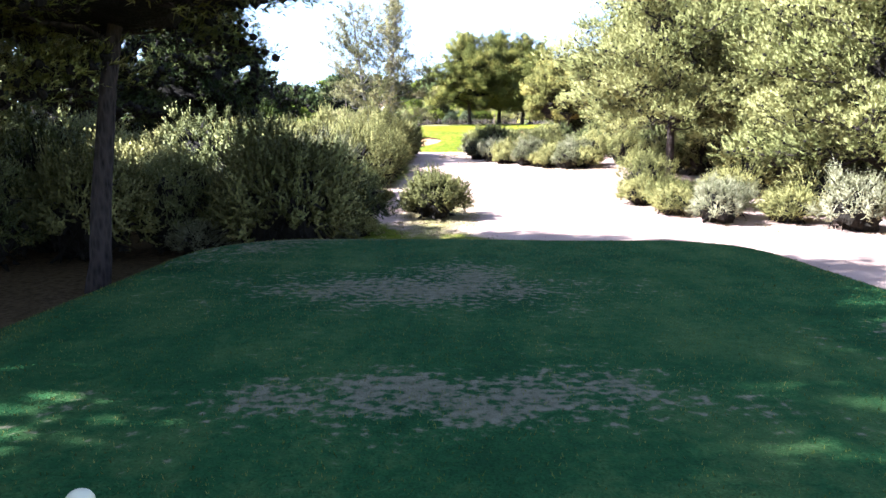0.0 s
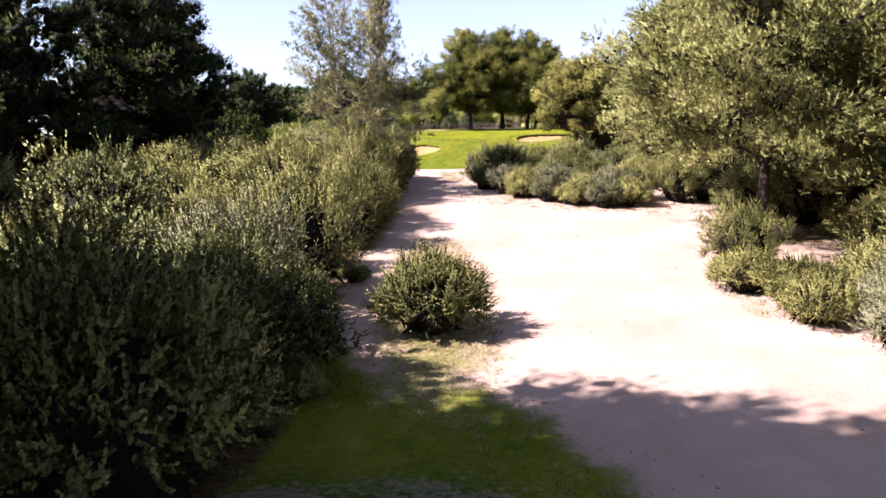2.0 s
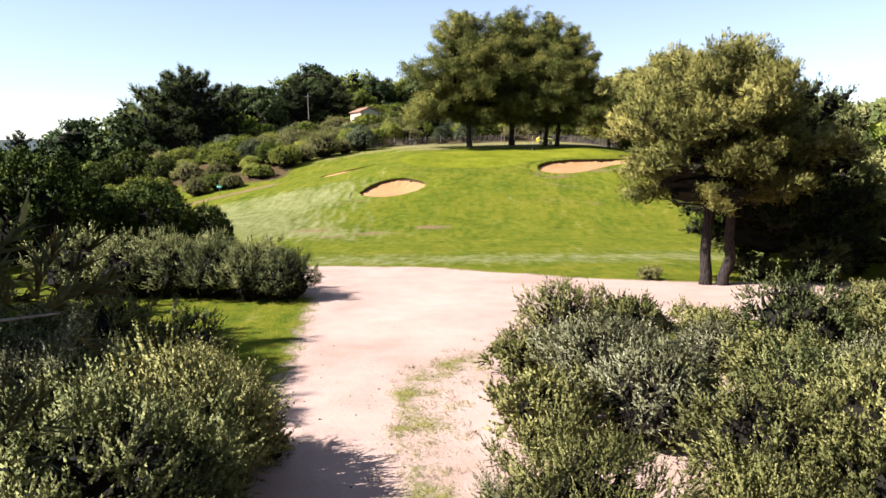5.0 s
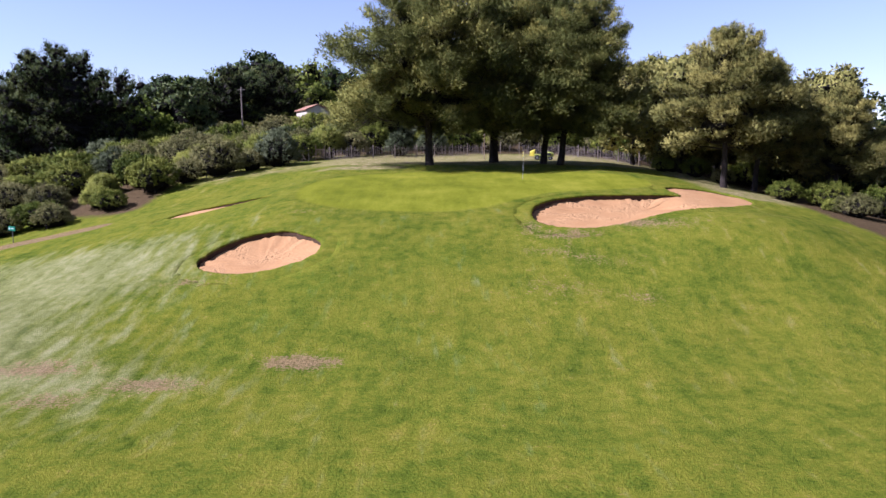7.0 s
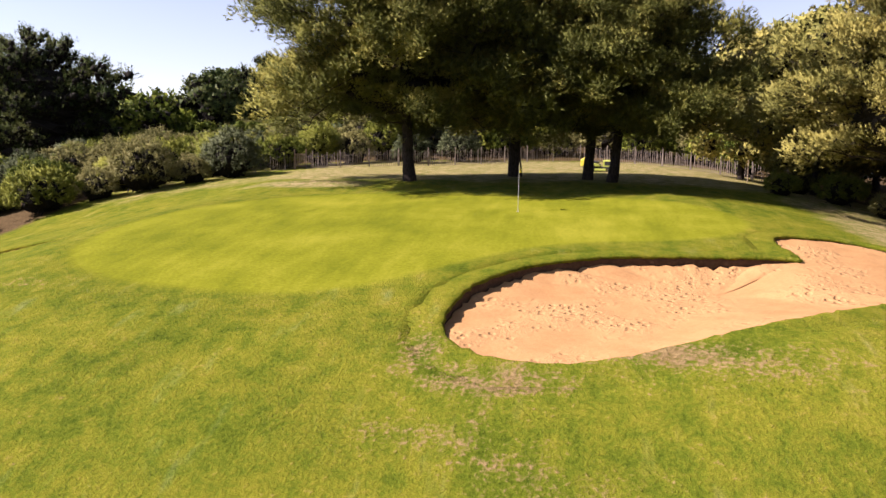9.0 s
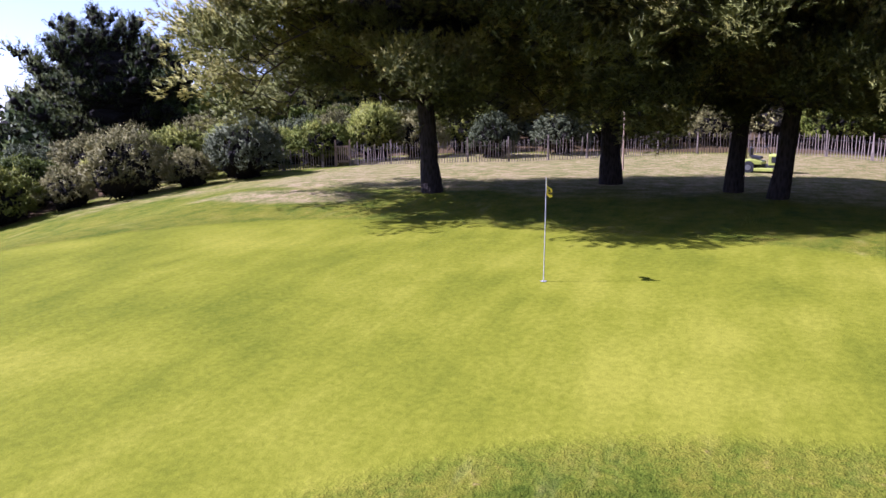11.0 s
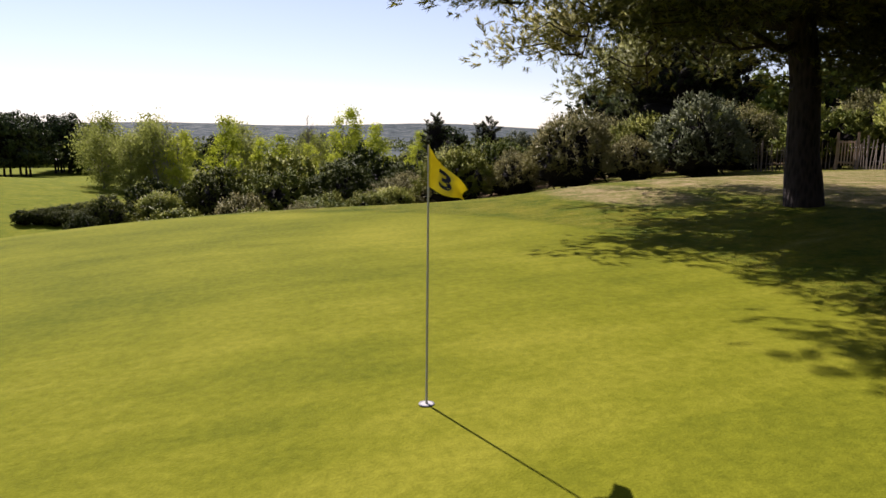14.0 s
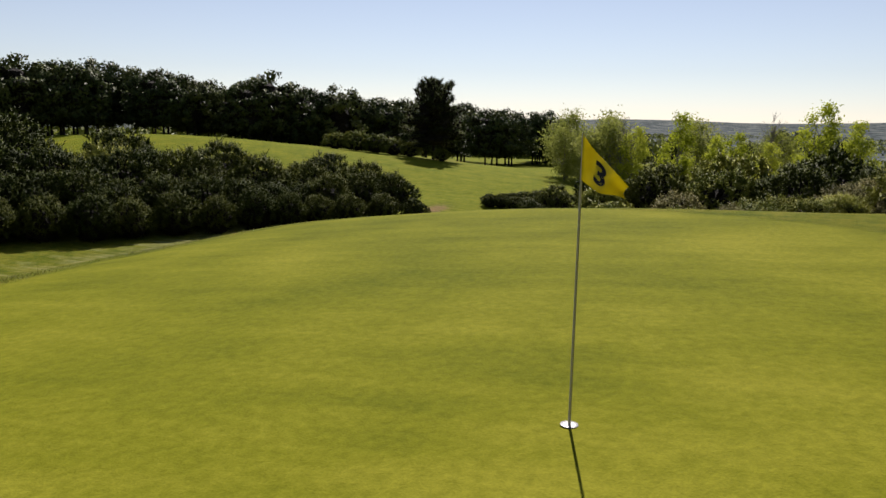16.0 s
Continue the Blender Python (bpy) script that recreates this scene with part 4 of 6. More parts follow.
def again(ob, x, y, scale=1.0, turn=0.0, sink=0.05, tall=1.0):
    m = pose(x, y, float(land_height(x, y)) - sink, 0, 0, turn)
    c = copy_thing(ob, m)
    c.matrix_basis = m @ Matrix.Diagonal((scale, scale, scale * tall, 1))
    return c

# ---- trees and shrubs, from the tee to the green ----
rng = random.Random(7)
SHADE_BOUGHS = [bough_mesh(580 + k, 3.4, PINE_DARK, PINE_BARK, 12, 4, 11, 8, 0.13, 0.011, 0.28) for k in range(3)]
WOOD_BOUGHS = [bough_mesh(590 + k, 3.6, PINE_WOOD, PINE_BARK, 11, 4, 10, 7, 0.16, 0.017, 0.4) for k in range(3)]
shade_pine = tagged(bough_pine("pine_tree", 11, 12.5, 4.4, 4.6, SHADE_BOUGHS, 3.4, 60, (1.3, 0.4), thick=0.21, wild=0.8, rise=(-2, 50)), "tall dark pine with a scaly bare trunk beside the tee", "pine tree", "pines by the tee")
stand(shade_pine, -5.3, 16.9, 1.05, 20, 0.1)
shade_far = tagged(bough_pine("pine_tree", 12, 12.5, 4.6, 3.6, SHADE_BOUGHS, 3.4, 44, (0.8, 0.4), thick=0.17, core=0), "tall dark pine shading the tee", "pine tree", "pines by the tee")
stand(shade_far, -9.5, 9.0, 1.3, 80)
for x, y, s, a in ((-13.6, 18.0, 1.1, 330), (-9.8, 15.6, 1.5, 200), (-8.7, 16.4, 0.95, 110), (-8.4, 13.0, 1.45, 40), (-10.6, 0.6, 1.25, 300), (-19, -2, 1.25, 170), (-19, 16, 1.25, 260), (-10.2, 6.0, 1.25, 60), (-10.5, -3.4, 1.25, 10)):
    again(shade_far, x, y, s, a)
# the darker wood needles put these pines' shaded side into the colour
low_pine = tagged(bough_pine("pine_tree", 17, 12.0, 4.8, 0.8, WOOD_BOUGHS, 3.6, 56, (0.4, 0.2), thick=0.17, core=0.5), "dark shaded pine with boughs down to the scrub", "pine tree", "pines left of the path")
stand(low_pine, -18.4, 61.5, 1.25, 0)
for x, y, s, a in ((-23.5, 52, 1.2, 250), (-26, 40, 1.2, 60), (-20.5, 69, 0.9, 95), (-27, 30, 1.2, 10), (-22, 33, 1.1, 130), (-23, 68, 0.85, 200), (-25, 22, 1.1, 20), (-26, 76, 0.8, 300)):
    again(low_pine, x, y, s, a)
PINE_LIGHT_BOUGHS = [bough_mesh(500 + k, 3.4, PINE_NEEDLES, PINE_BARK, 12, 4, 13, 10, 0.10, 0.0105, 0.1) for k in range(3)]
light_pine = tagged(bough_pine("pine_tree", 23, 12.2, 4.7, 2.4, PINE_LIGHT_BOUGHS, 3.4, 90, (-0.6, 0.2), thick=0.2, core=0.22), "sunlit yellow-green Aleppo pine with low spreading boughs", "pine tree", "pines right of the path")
stand(light_pine, 12.4, 37.3, 1.0, 0)
second_pine = tagged(bough_pine("pine_tree", 31, 10.8, 4.4, 0.9, PINE_LIGHT_BOUGHS, 3.4, 78, (0.5, -0.3), thick=0.17, rise=(-2, 58)), "bushy yellow-green pine with boughs down to the scrub", "pine tree", "pines right of the path")
stand(second_pine, 17.0, 33.5, 1.08, 60)
for x, y, s, a in ((17.8, 43.0, 1.2, 140), (17.5, 27, 1.15, 310), (22.5, 29, 1.15, 45), (22, 20, 1.1, 222)):
    again(second_pine, x, y, s, a)
light_far = tagged(pine("pine_tree", 33, 10.5, 4.4, 1.2, PINE_NEEDLES, (0.3, -0.2), 0.32, thick=0.17, sprays=260, slim=0.24, clump=1.3), "bushy yellow-green pine among others", "pine tree", "pines right of the path")
stand(light_far, 20.8, 53, 0.95, 250)
again(second_pine, 17.8, 62, 1.12, 190)
again(low_pine, 17.0, 79.5, 0.72, 200)
for x, y, s, a in ((24.5, 67, 0.95, 100), (25, 43, 1.2, 120), (20.8, 84.5, 0.8, 180), (26, 75, 1.0, 77), (24, 90, 0.9, 33), (30, 84, 1.0, 290), (33, 98, 0.95, 190), (37, 108, 0.9, 30)):
    again(light_far, x, y, s, a)
THIN_BOUGHS = [bough_mesh(520 + k, 2.4, PINE_GREY, GREY_BARK, 9, 3, 12, 12, 0.085, 0.0065, 0, 0.055) for k in range(3)]
thin_pine = tagged(bough_pine("pine_tree", 47, 10.6, 2.8, 2.0, THIN_BOUGHS, 2.4, 74, (-0.7, 0.3), fork=True, thick=0.14, top_heavy=0.62, round_top=0.6, wild=0.8, rise=(8, 62), core=0, bark=GREY_BARK, spread=3.0), "slender half-bare grey-green pine above the shrubs", "pine tree")
stand(thin_pine, -2.3, 49.7, 1.0, 0)
bare_pine = tagged(bough_pine("pine_tree", 49, 8.6, 3.4, 0.7, THIN_BOUGHS, 2.4, 80, (0.2, 0.0), thick=0.12, rise=(4, 60), core=0, bark=GREY_BARK), "grey-brown pine with many bare twigs", "pine tree")
stand(bare_pine, 15.2, 50.5, 1.0, 0)
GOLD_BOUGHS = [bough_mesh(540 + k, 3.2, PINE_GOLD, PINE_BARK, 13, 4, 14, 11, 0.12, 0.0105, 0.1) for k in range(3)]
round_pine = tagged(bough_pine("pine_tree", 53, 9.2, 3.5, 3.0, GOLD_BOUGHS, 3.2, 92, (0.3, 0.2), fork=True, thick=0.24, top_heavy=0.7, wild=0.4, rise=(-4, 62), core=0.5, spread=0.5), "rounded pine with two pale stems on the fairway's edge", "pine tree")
stand(round_pine, 13.3, 76.2, 1.0, 0)
# four old pines behind the green
BIG = ((6.2, 146.4, 71, 17.6, 8.0, (-1.0, -1.2)), (12.4, 150.0, 73, 18.0, 7.4, (-0.6, -1.4)), (16.7, 148.4, 79, 17.4, 6.4, (0.4, -1.2)), (18.2, 147.0, 83, 15.6, 6.4, (2.0, -1.0)))
OLD_BOUGHS = [bough_mesh(560 + k, 5.0, PINE_DARK, PINE_BARK, 17, 5, 15, 12, 0.13, 0.0115, 0.0, 0.085) for k in range(4)]
for x, y, seed, high, wide, lean in BIG:
    t = bough_pine("pine_tree", seed, high, wide, 3.2 if seed == 71 else 2.7, OLD_BOUGHS, 5.0, 126, lean, thick=0.41 if seed == 73 else (0.36 if seed == 71 else 0.30), top_heavy=0.46, wild=0.6, rise=(-10, 60), core=0.42, shy=0.62, low=1.2)
    tagged(t, "old broad-crowned pine with a thick dark trunk behind the green", "pine tree", "four pines behind the green")
    stand(t, x, y, 1.0, 0)
edge_pine = tagged(bough_pine("pine_tree", 91, 11.6, 4.1, 2.8, GOLD_BOUGHS, 3.2, 84, (-0.3, 0.0), thick=0.24, rise=(-6, 60)), "pine with ochre-lit needles at the bunker's end", "pine tree", "pines along the wood")
stand(edge_pine, 29.8, 138.2, 1.08, 0)
edge_far = tagged(pine("pine_tree", 92, 11.2, 4.2, 2.4, PINE_GOLD, (0.2, 0.1), 0.36, thick=0.24, clump=1.3, sprays=190, slim=0.28), "ochre-lit pine in the wood behind the green", "pine tree", "pines along the wood")
stand(edge_far, 36, 149, 1.1, 40)
for x, y, s, a in ((35, 171, 1.25, 15), (41, 165, 1.3, 140), (44, 176, 1.35, 230), (39, 156, 1.2, 75), (33.2, 140.5, 0.98, 90), (38.5, 138, 0.8, 170), (31, 152, 1.05, 260), (28.5, 160, 1.0, 310), (41, 144, 1.05, 120), (34, 162, 1.15, 200)):
    again(edge_pine if y < 139 or x == 33.2 else edge_far, x, y, s, a)

# shrubs: a few kinds, each built once fine and once coarser
KINDS = {}
for key, seed, wide, high, leaves, leaf, slim, spiky, label in (("rosemary", 101, 2.6, 1.9, ROSEMARY, 0.085, 0.15, 0.62, "grey-green rosemary bush with upright sprigs"), ("lentisk", 102, 3.2, 2.5, LENTISK, 0.085, 0.19, 0.45, "dense dark green lentisk bush"),
                                                                ("cistus", 103, 2.2, 1.5, CISTUS, 0.08, 0.24, 0.5, "olive-green rock-rose bush beside the sand"), ("heather", 104, 2.8, 2.3, CISTUS, 0.09, 0.14, 0.7, "feathery upright green heath bush")):
    long = 0.2 + 0.045 * wide * spiky
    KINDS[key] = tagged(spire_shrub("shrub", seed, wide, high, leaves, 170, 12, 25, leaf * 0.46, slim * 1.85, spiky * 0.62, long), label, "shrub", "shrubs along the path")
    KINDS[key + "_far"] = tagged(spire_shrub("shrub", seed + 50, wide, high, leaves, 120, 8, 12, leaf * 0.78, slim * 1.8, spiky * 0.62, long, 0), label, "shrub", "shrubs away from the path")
for key, seed, wide, high, leaves, leaf, slim, spiky, label in (("grey", 201, 4.4, 3.6, GREY_LEAF, 0.2, 0.2, 0.25, "rounded grey-green bush at the turf's edge"), ("brown", 202, 4.8, 3.6, BROWN_LEAF, 0.19, 0.16, 0.4, "broad brownish bush with dry leaves"),
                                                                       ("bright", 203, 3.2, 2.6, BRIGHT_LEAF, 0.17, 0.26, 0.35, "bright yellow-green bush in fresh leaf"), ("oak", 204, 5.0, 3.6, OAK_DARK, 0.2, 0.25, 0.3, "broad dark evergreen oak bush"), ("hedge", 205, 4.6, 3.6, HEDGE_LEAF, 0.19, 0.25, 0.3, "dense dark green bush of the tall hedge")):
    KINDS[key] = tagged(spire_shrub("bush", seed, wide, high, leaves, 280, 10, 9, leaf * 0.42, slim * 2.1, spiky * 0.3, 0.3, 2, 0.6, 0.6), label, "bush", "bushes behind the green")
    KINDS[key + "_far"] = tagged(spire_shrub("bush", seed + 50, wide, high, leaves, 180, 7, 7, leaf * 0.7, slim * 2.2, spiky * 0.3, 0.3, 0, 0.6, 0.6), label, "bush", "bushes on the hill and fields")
first = set()


def plant(key, x, y, scale, tall=1.0):
    turn = rng.uniform(0, 360)
    m = pose(x, y, float(land_height(x, y)) - 0.05, 0, 0, turn)
    ob = KINDS[key]
    if key in first:
        ob = copy_thing(ob, m)
    first.add(key)
    ob.matrix_basis = m @ Matrix.Diagonal((scale, scale, scale * tall, 1))
    return ob


# thick hedge of scrub along the path's left side
for i in range(13):
    y = 21.8 + i * 3.1
    for j, x in enumerate((-2.3, -5.2, -8.7, -12.0)):
        kind = rng.choice(("lentisk", "cistus", "lentisk") if y < 28 else ("heather", "heather", "heather", "cistus") if 36 < y < 50 else ("rosemary", "lentisk", "heather", "cistus", "rosemary", "heather"))
        s = (rng.uniform(0.8, 1.75) if j else rng.uniform(1.1, 1.5)) * (1.3 if kind == "cistus" else 1.0)
        plant(kind + ("_far" if j > 1 or j == 1 and i % 2 else ""), x + rng.uniform(-0.6, 0.6), y + (j % 2) * 1.4 + rng.uniform(-0.7, 0.7), s, rng.uniform(0.8, 1.3) if j else rng.uniform(1.0, 1.3))
    if y > 35:
        plant(rng.choice(("heather", "lentisk", "cistus")), -1.75 + rng.uniform(-0.3, 0.2), y + 1.55 + rng.uniform(-0.3, 0.3), rng.uniform(0.75, 1.05), rng.uniform(0.9, 1.2))
    if i % 3 == 0:
        plant(rng.choice(("rosemary", "cistus")), -1.0 + rng.uniform(-0.2, 0.2), y + 1.5, rng.uniform(0.35, 0.5), rng.uniform(0.7, 1.0))
for k, x, y, s, tall in (("lentisk", -1.3, 25.6, 1.0, 1.0), ("lentisk", -2.5, 24.6, 1.05, 1.1), ("rosemary", -3.9, 23.6, 1.3, 1.15), ("lentisk", -5.6, 22.4, 1.2, 1.1), ("cistus", -0.9, 24.7, 0.55, 0.9), ("cistus", -7.4, 21.0, 1.6, 1.3), ("rosemary", -4.6, 21.4, 0.75, 0.9), ("lentisk", -9.4, 19.6, 1.2, 1.1)):
    plant(k, x, y, s, tall)
# the lone bush on the verge
plant("cistus", 1.35, 28.3, 1.18, 1.05)
plant("rosemary", 0.5, 29.6, 0.45, 1.0)
# right of the path, near rows then the thicket
for x, y, s, k in ((9.5, 31.4, 0.85, "cistus"), (9.9, 28.6, 0.8, "cistus"), (10.9, 26.9, 0.85, "rosemary"), (10.2, 33.4, 0.9, "heather"), (10.2, 29.6, 0.95, "cistus"), (11.6, 28.2, 0.95, "rosemary"), (12.4, 30.4, 1.0, "cistus"), (13.9, 42.2, 1.0, "lentisk"), (15.4, 40.8, 1.1, "lentisk"), (13.4, 27.2, 1.0, "cistus"), (14.6, 25.2, 1.05, "rosemary"), (16.5, 24.0, 1.0, "cistus"), (14.9, 28.8, 1.0, "heather_far"),
                   (18.5, 21.5, 1.1, "rosemary_far"), (14.4, 33.4, 1.0, "heather_far"), (15.6, 37.2, 1.0, "cistus_far"), (16.8, 40, 1.05, "heather_far"), (16.2, 30.6, 1.0, "rosemary_far"),
                   (5.3, 47.9, 0.55, "cistus"), (6.5, 46.7, 0.6, "rosemary"), (7.6, 45.7, 0.65, "cistus"), (8.8, 44.9, 0.7, "rosemary"), (10.0, 45.0, 0.7, "cistus"), (3.9, 51.6, 0.66, "rosemary"), (4.8, 49.6, 0.72, "rosemary"), (5.8, 48.4, 0.85, "cistus"), (7.0, 47.6, 0.85, "rosemary"), (8.2, 46.6, 0.85, "cistus"), (9.4, 46.2, 0.8, "rosemary"), (10.6, 47.0, 0.75, "heather"),
                   (4.2, 54.0, 0.75, "cistus"), (3.7, 56.8, 0.72, "rosemary"), (6.0, 51.4, 0.95, "cistus"), (7.6, 49.8, 0.9, "heather"), (8.6, 49.4, 0.8, "cistus"), (13.2, 48.6, 1.05, "heather"), (12.4, 46.2, 0.8, "heather"), (14.2, 46.2, 1.1, "lentisk_far")):
    plant(k, x, y, s * (1.22 if 44 < y < 58 and x < 12.5 else 1.0), rng.uniform(0.9, 1.1))
for i in range(8):
    for j in range(6):
        x, y = 4.7 + j * 2.2 + (i % 2) * 0.9 + rng.uniform(-0.4, 0.4), 52.8 + i * 2.05 + rng.uniform(-0.45, 0.45)
        if y > 67.8 or (9.0 < x < 12.8 and y < 53.2) or (x < 5.6 and 57.0 < y < 60.5) or (x > 10.5 and 56 < y < 58):
            continue
        plant(rng.choice(("cistus", "cistus", "heather", "rosemary", "cistus", "lentisk")) + ("" if y < 57 and j < 4 else "_far"), x, y, rng.uniform(0.85, 1.2), rng.uniform(0.8, 1.1))
for x, y, s, k in ((19.5, 70.2, 1.05, "lentisk_far"), (22.5, 72, 1.1, "heather_far"), (15.6, 77.8, 0.8, "cistus_far"), (17.8, 76.6, 0.95, "lentisk_far"), (11.2, 77.6, 0.5, "cistus_far"), (20.5, 79.5, 1.1, "lentisk_far"), (24, 83, 1.2, "heather_far"), (17.5, 69.5, 1.0, "cistus_far"), (15.2, 68.6, 0.9, "heather_far"), (20, 66, 1.2, "lentisk_far"), (19, 57, 1.2, "heather_far"), (18, 48, 1.2, "lentisk_far")):
    plant(k, x, y, s, rng.uniform(0.85, 1.05))
# rounded dark hedge at the end of the path and scrub behind it
for i, (x, y, s) in enumerate(((-3.4, 74.0, 0.72), (-4.7, 74.4, 0.8), (-6.2, 74.8, 0.85), (-7.8, 75.0, 0.88), (-9.6, 75.0, 0.9), (-4.4, 75.8, 0.75), (-6.6, 76.4, 0.85), (-8.8, 76.8, 0.9), (-11.6, 75.2, 0.95))):
    plant("lentisk" if i < 4 else "lentisk_far", x, y, s * 1.25, 1.0)
for x, y, s, k in ((-2.5, 60.0, 0.85, "rosemary"), (-2.7, 62.4, 0.8, "heather"), (-4.4, 61.4, 1.0, "lentisk_far"), (-3.8, 64.6, 0.9, "lentisk_far"), (-6.6, 62.6, 1.1, "lentisk_far"), (-6.2, 66.0, 1.0, "heather_far"), (-9.2, 64.6, 1.1, "lentisk_far"), (-9.0, 68.6, 1.0, "cistus_far"), (-12.5, 66, 1.1, "heather_far"), (-13.5, 71.5, 1.1, "lentisk_far"), (-16, 67, 1.2, "heather_far"), (-17, 73, 1.2, "lentisk_far")):
    plant(k, x, y, s, 1.0)
for i in range(22):
    plant(rng.choice(("lentisk_far", "heather_far", "cistus_far")), -20 - rng.uniform(0, 14), 62 + i * 1.4 + rng.uniform(-1, 1), rng.uniform(1.2, 1.6))

# bushes round the back of the green
for k, x, y, s, tall in (("grey", -9.6, 155.6, 0.95, 0.95), ("brown", -14.6, 151.6, 1.0, 0.98), ("oak", -19.2, 146.9, 0.82, 1.0), ("bright", -23.0, 144.2, 0.8, 0.85), ("brown", -17.0, 149.6, 0.62, 0.95), ("bright", -11.8, 157.6, 1.0, 1.2), ("brown", -11.9, 153.6, 0.55, 1.0),
                         ("bright", -18.0, 153.6, 0.9, 1.0), ("oak", -21.8, 150.6, 0.9, 0.95), ("oak", -15.8, 156.8, 0.85, 1.0), ("brown", -20.5, 157.2, 0.95, 0.95), ("grey", -25.5, 153.6, 0.9, 0.95), ("bright", -24.4, 148.6, 0.8, 0.9), ("oak", -28.4, 150.4, 0.9, 0.95),
                         ("oak", -8.2, 161.6, 0.8, 0.95), ("brown", -13.5, 161.2, 0.9, 0.95), ("brown", -28, 145.5, 0.75, 0.85),
                         ("bright", -5.8, 164.6, 1.15, 1.15), ("brown", -3.0, 165.6, 0.75, 1.0), ("grey", 2.4, 164.8, 0.85, 0.95), ("grey", 6.2, 167.0, 0.95, 1.0), ("oak", -1, 169, 0.9, 1.1), ("oak", 10, 172, 0.95, 1.1), ("brown", 15, 173.5, 0.9, 0.9), ("oak", 22, 171, 0.95, 1.1),
                         ("oak", -21.2, 142.4, 0.55, 0.9), ("brown", -24.4, 139.2, 0.6, 0.85), ("oak", -26.5, 140.8, 0.8, 0.7), ("brown", -29, 139.5, 0.75, 0.8), ("oak", -33, 137, 0.9, 0.8), ("brown", -33, 148, 0.9, 0.8), ("oak", -37, 142, 1.0, 0.9), ("bright", -35, 153, 1.0, 0.8),
                         ("oak", -31, 156, 1.1, 0.8), ("brown", -25, 158, 0.95, 0.9), ("bright", -20, 162, 1.0, 0.9), ("oak", -16.5, 163.5, 0.9, 1.0), ("brown", -9, 165, 0.9, 1.0), ("oak_far", -40, 131, 1.0, 0.8), ("brown_far", -45, 136, 1.0, 0.9),
                         ("oak", 33, 134.6, 0.55, 0.9), ("oak", 36, 134, 0.7, 0.9), ("brown", 31.8, 143.5, 0.5, 0.9), ("oak", 27.5, 147, 0.45, 0.9), ("oak", 30.5, 146.5, 0.6, 0.9), ("oak", 39.5, 133, 0.8, 0.9), ("bright", 35, 131.6, 0.5, 0.8), ("oak", 34.5, 145, 0.7, 1.0), ("grey", 38, 126, 0.7, 0.8), ("brown", 36, 130.5, 0.7, 0.7), ("grey", 42, 123, 0.9, 0.9), ("bright", 40.5, 119, 1.1, 0.9), ("oak_far", 46, 128, 1.1, 1.1), ("grey", 39, 113, 0.8, 0.9), ("oak_far", 30, 167, 0.95, 1.1), ("brown", 29.5, 150.5, 0.45, 1.0), ("oak_far", 45, 112, 1.3, 1.3), ("oak_far", 48, 119, 1.4, 1.4)):
    plant(k, x, y, s * (1.2 if x < 0 else 1.0), tall)
# scrub hillside beyond the fence
hill_rows = [(x + rng.uniform(-1.8, 1.8), y + rng.uniform(-1.6, 1.6)) for y in np.arange(164, 226, 4.4) for x in np.arange(-70 + (y * 1.7) % 4, 30, 4.6)]
for x, y in hill_rows:
    if (x > -13 and y < 172) or (x < -52 and y > 200) or abs(x + 14.6) < 4.5 and abs(y - 206) < 5.5:
        continue
    k = rng.choice(("oak", "brown", "bright", "grey", "oak", "brown", "heather", "oak"))
    plant(k + ("" if y < 172 else "_far"), x, y, rng.uniform(0.75, 1.2) * (1.7 if k[0] in "lh" else 1.2), rng.uniform(0.65, 1.0))
# trees on the hill's crest and its western end
hill_pine = tagged(pine("pine_tree", 301, 9.5, 4.6, 1.2, PINE_WOOD, (0, 0), 0.42, thick=0.2, clump=1.6, sprays=84, limbs=0, slim=0.54, heart=0.5, top_heavy=0.75, round_top=0.45), "dark green pine on the scrub hill", "pine tree", "trees on the hill")
hill_oak = tagged(pine("tree", 302, 7.8, 5.0, 0.4, OAK_DARK, (0, 0), 0.4, thick=0.2, clump=1.6, sprays=84, limbs=0, slim=0.56, heart=0.5, top_heavy=0.75), "rounded dark evergreen tree on the hill", "tree", "trees on the hill")
hill_near = tagged(bough_pine("tree", 303, 9.0, 4.6, 0.8, WOOD_BOUGHS, 3.6, 46, thick=0.2, top_heavy=0.75, round_top=0.45, core=0.5), "dense rounded dark green tree on the slope", "tree", "trees on the hill")
stand(hill_near, -42, 176.9, 1.75, 0)
for x, y, s, a in ((-46.5, 180, 1.6, 340), (-30, 213, 1.2, 40), (-24, 218, 1.15, 120)):
    again(hill_near, x, y, s, a)
again(hill_near, -0.5, 176, 0.75, 80)
slim_tree = tagged(bough_pine("tree", 305, 11.5, 2.3, 2.2, WOOD_BOUGHS, 3.6, 34, thick=0.16, top_heavy=0.8, round_top=0.4, core=0.5), "slender upright dark tree among the bushes", "tree", "trees on the hill")
stand(slim_tree, -74, 162.4, 1.05, 0)
again(slim_tree, -67.4, 167.5, 0.98, 70)
again(slim_tree, -54.5, 177.7, 1.15, 150)
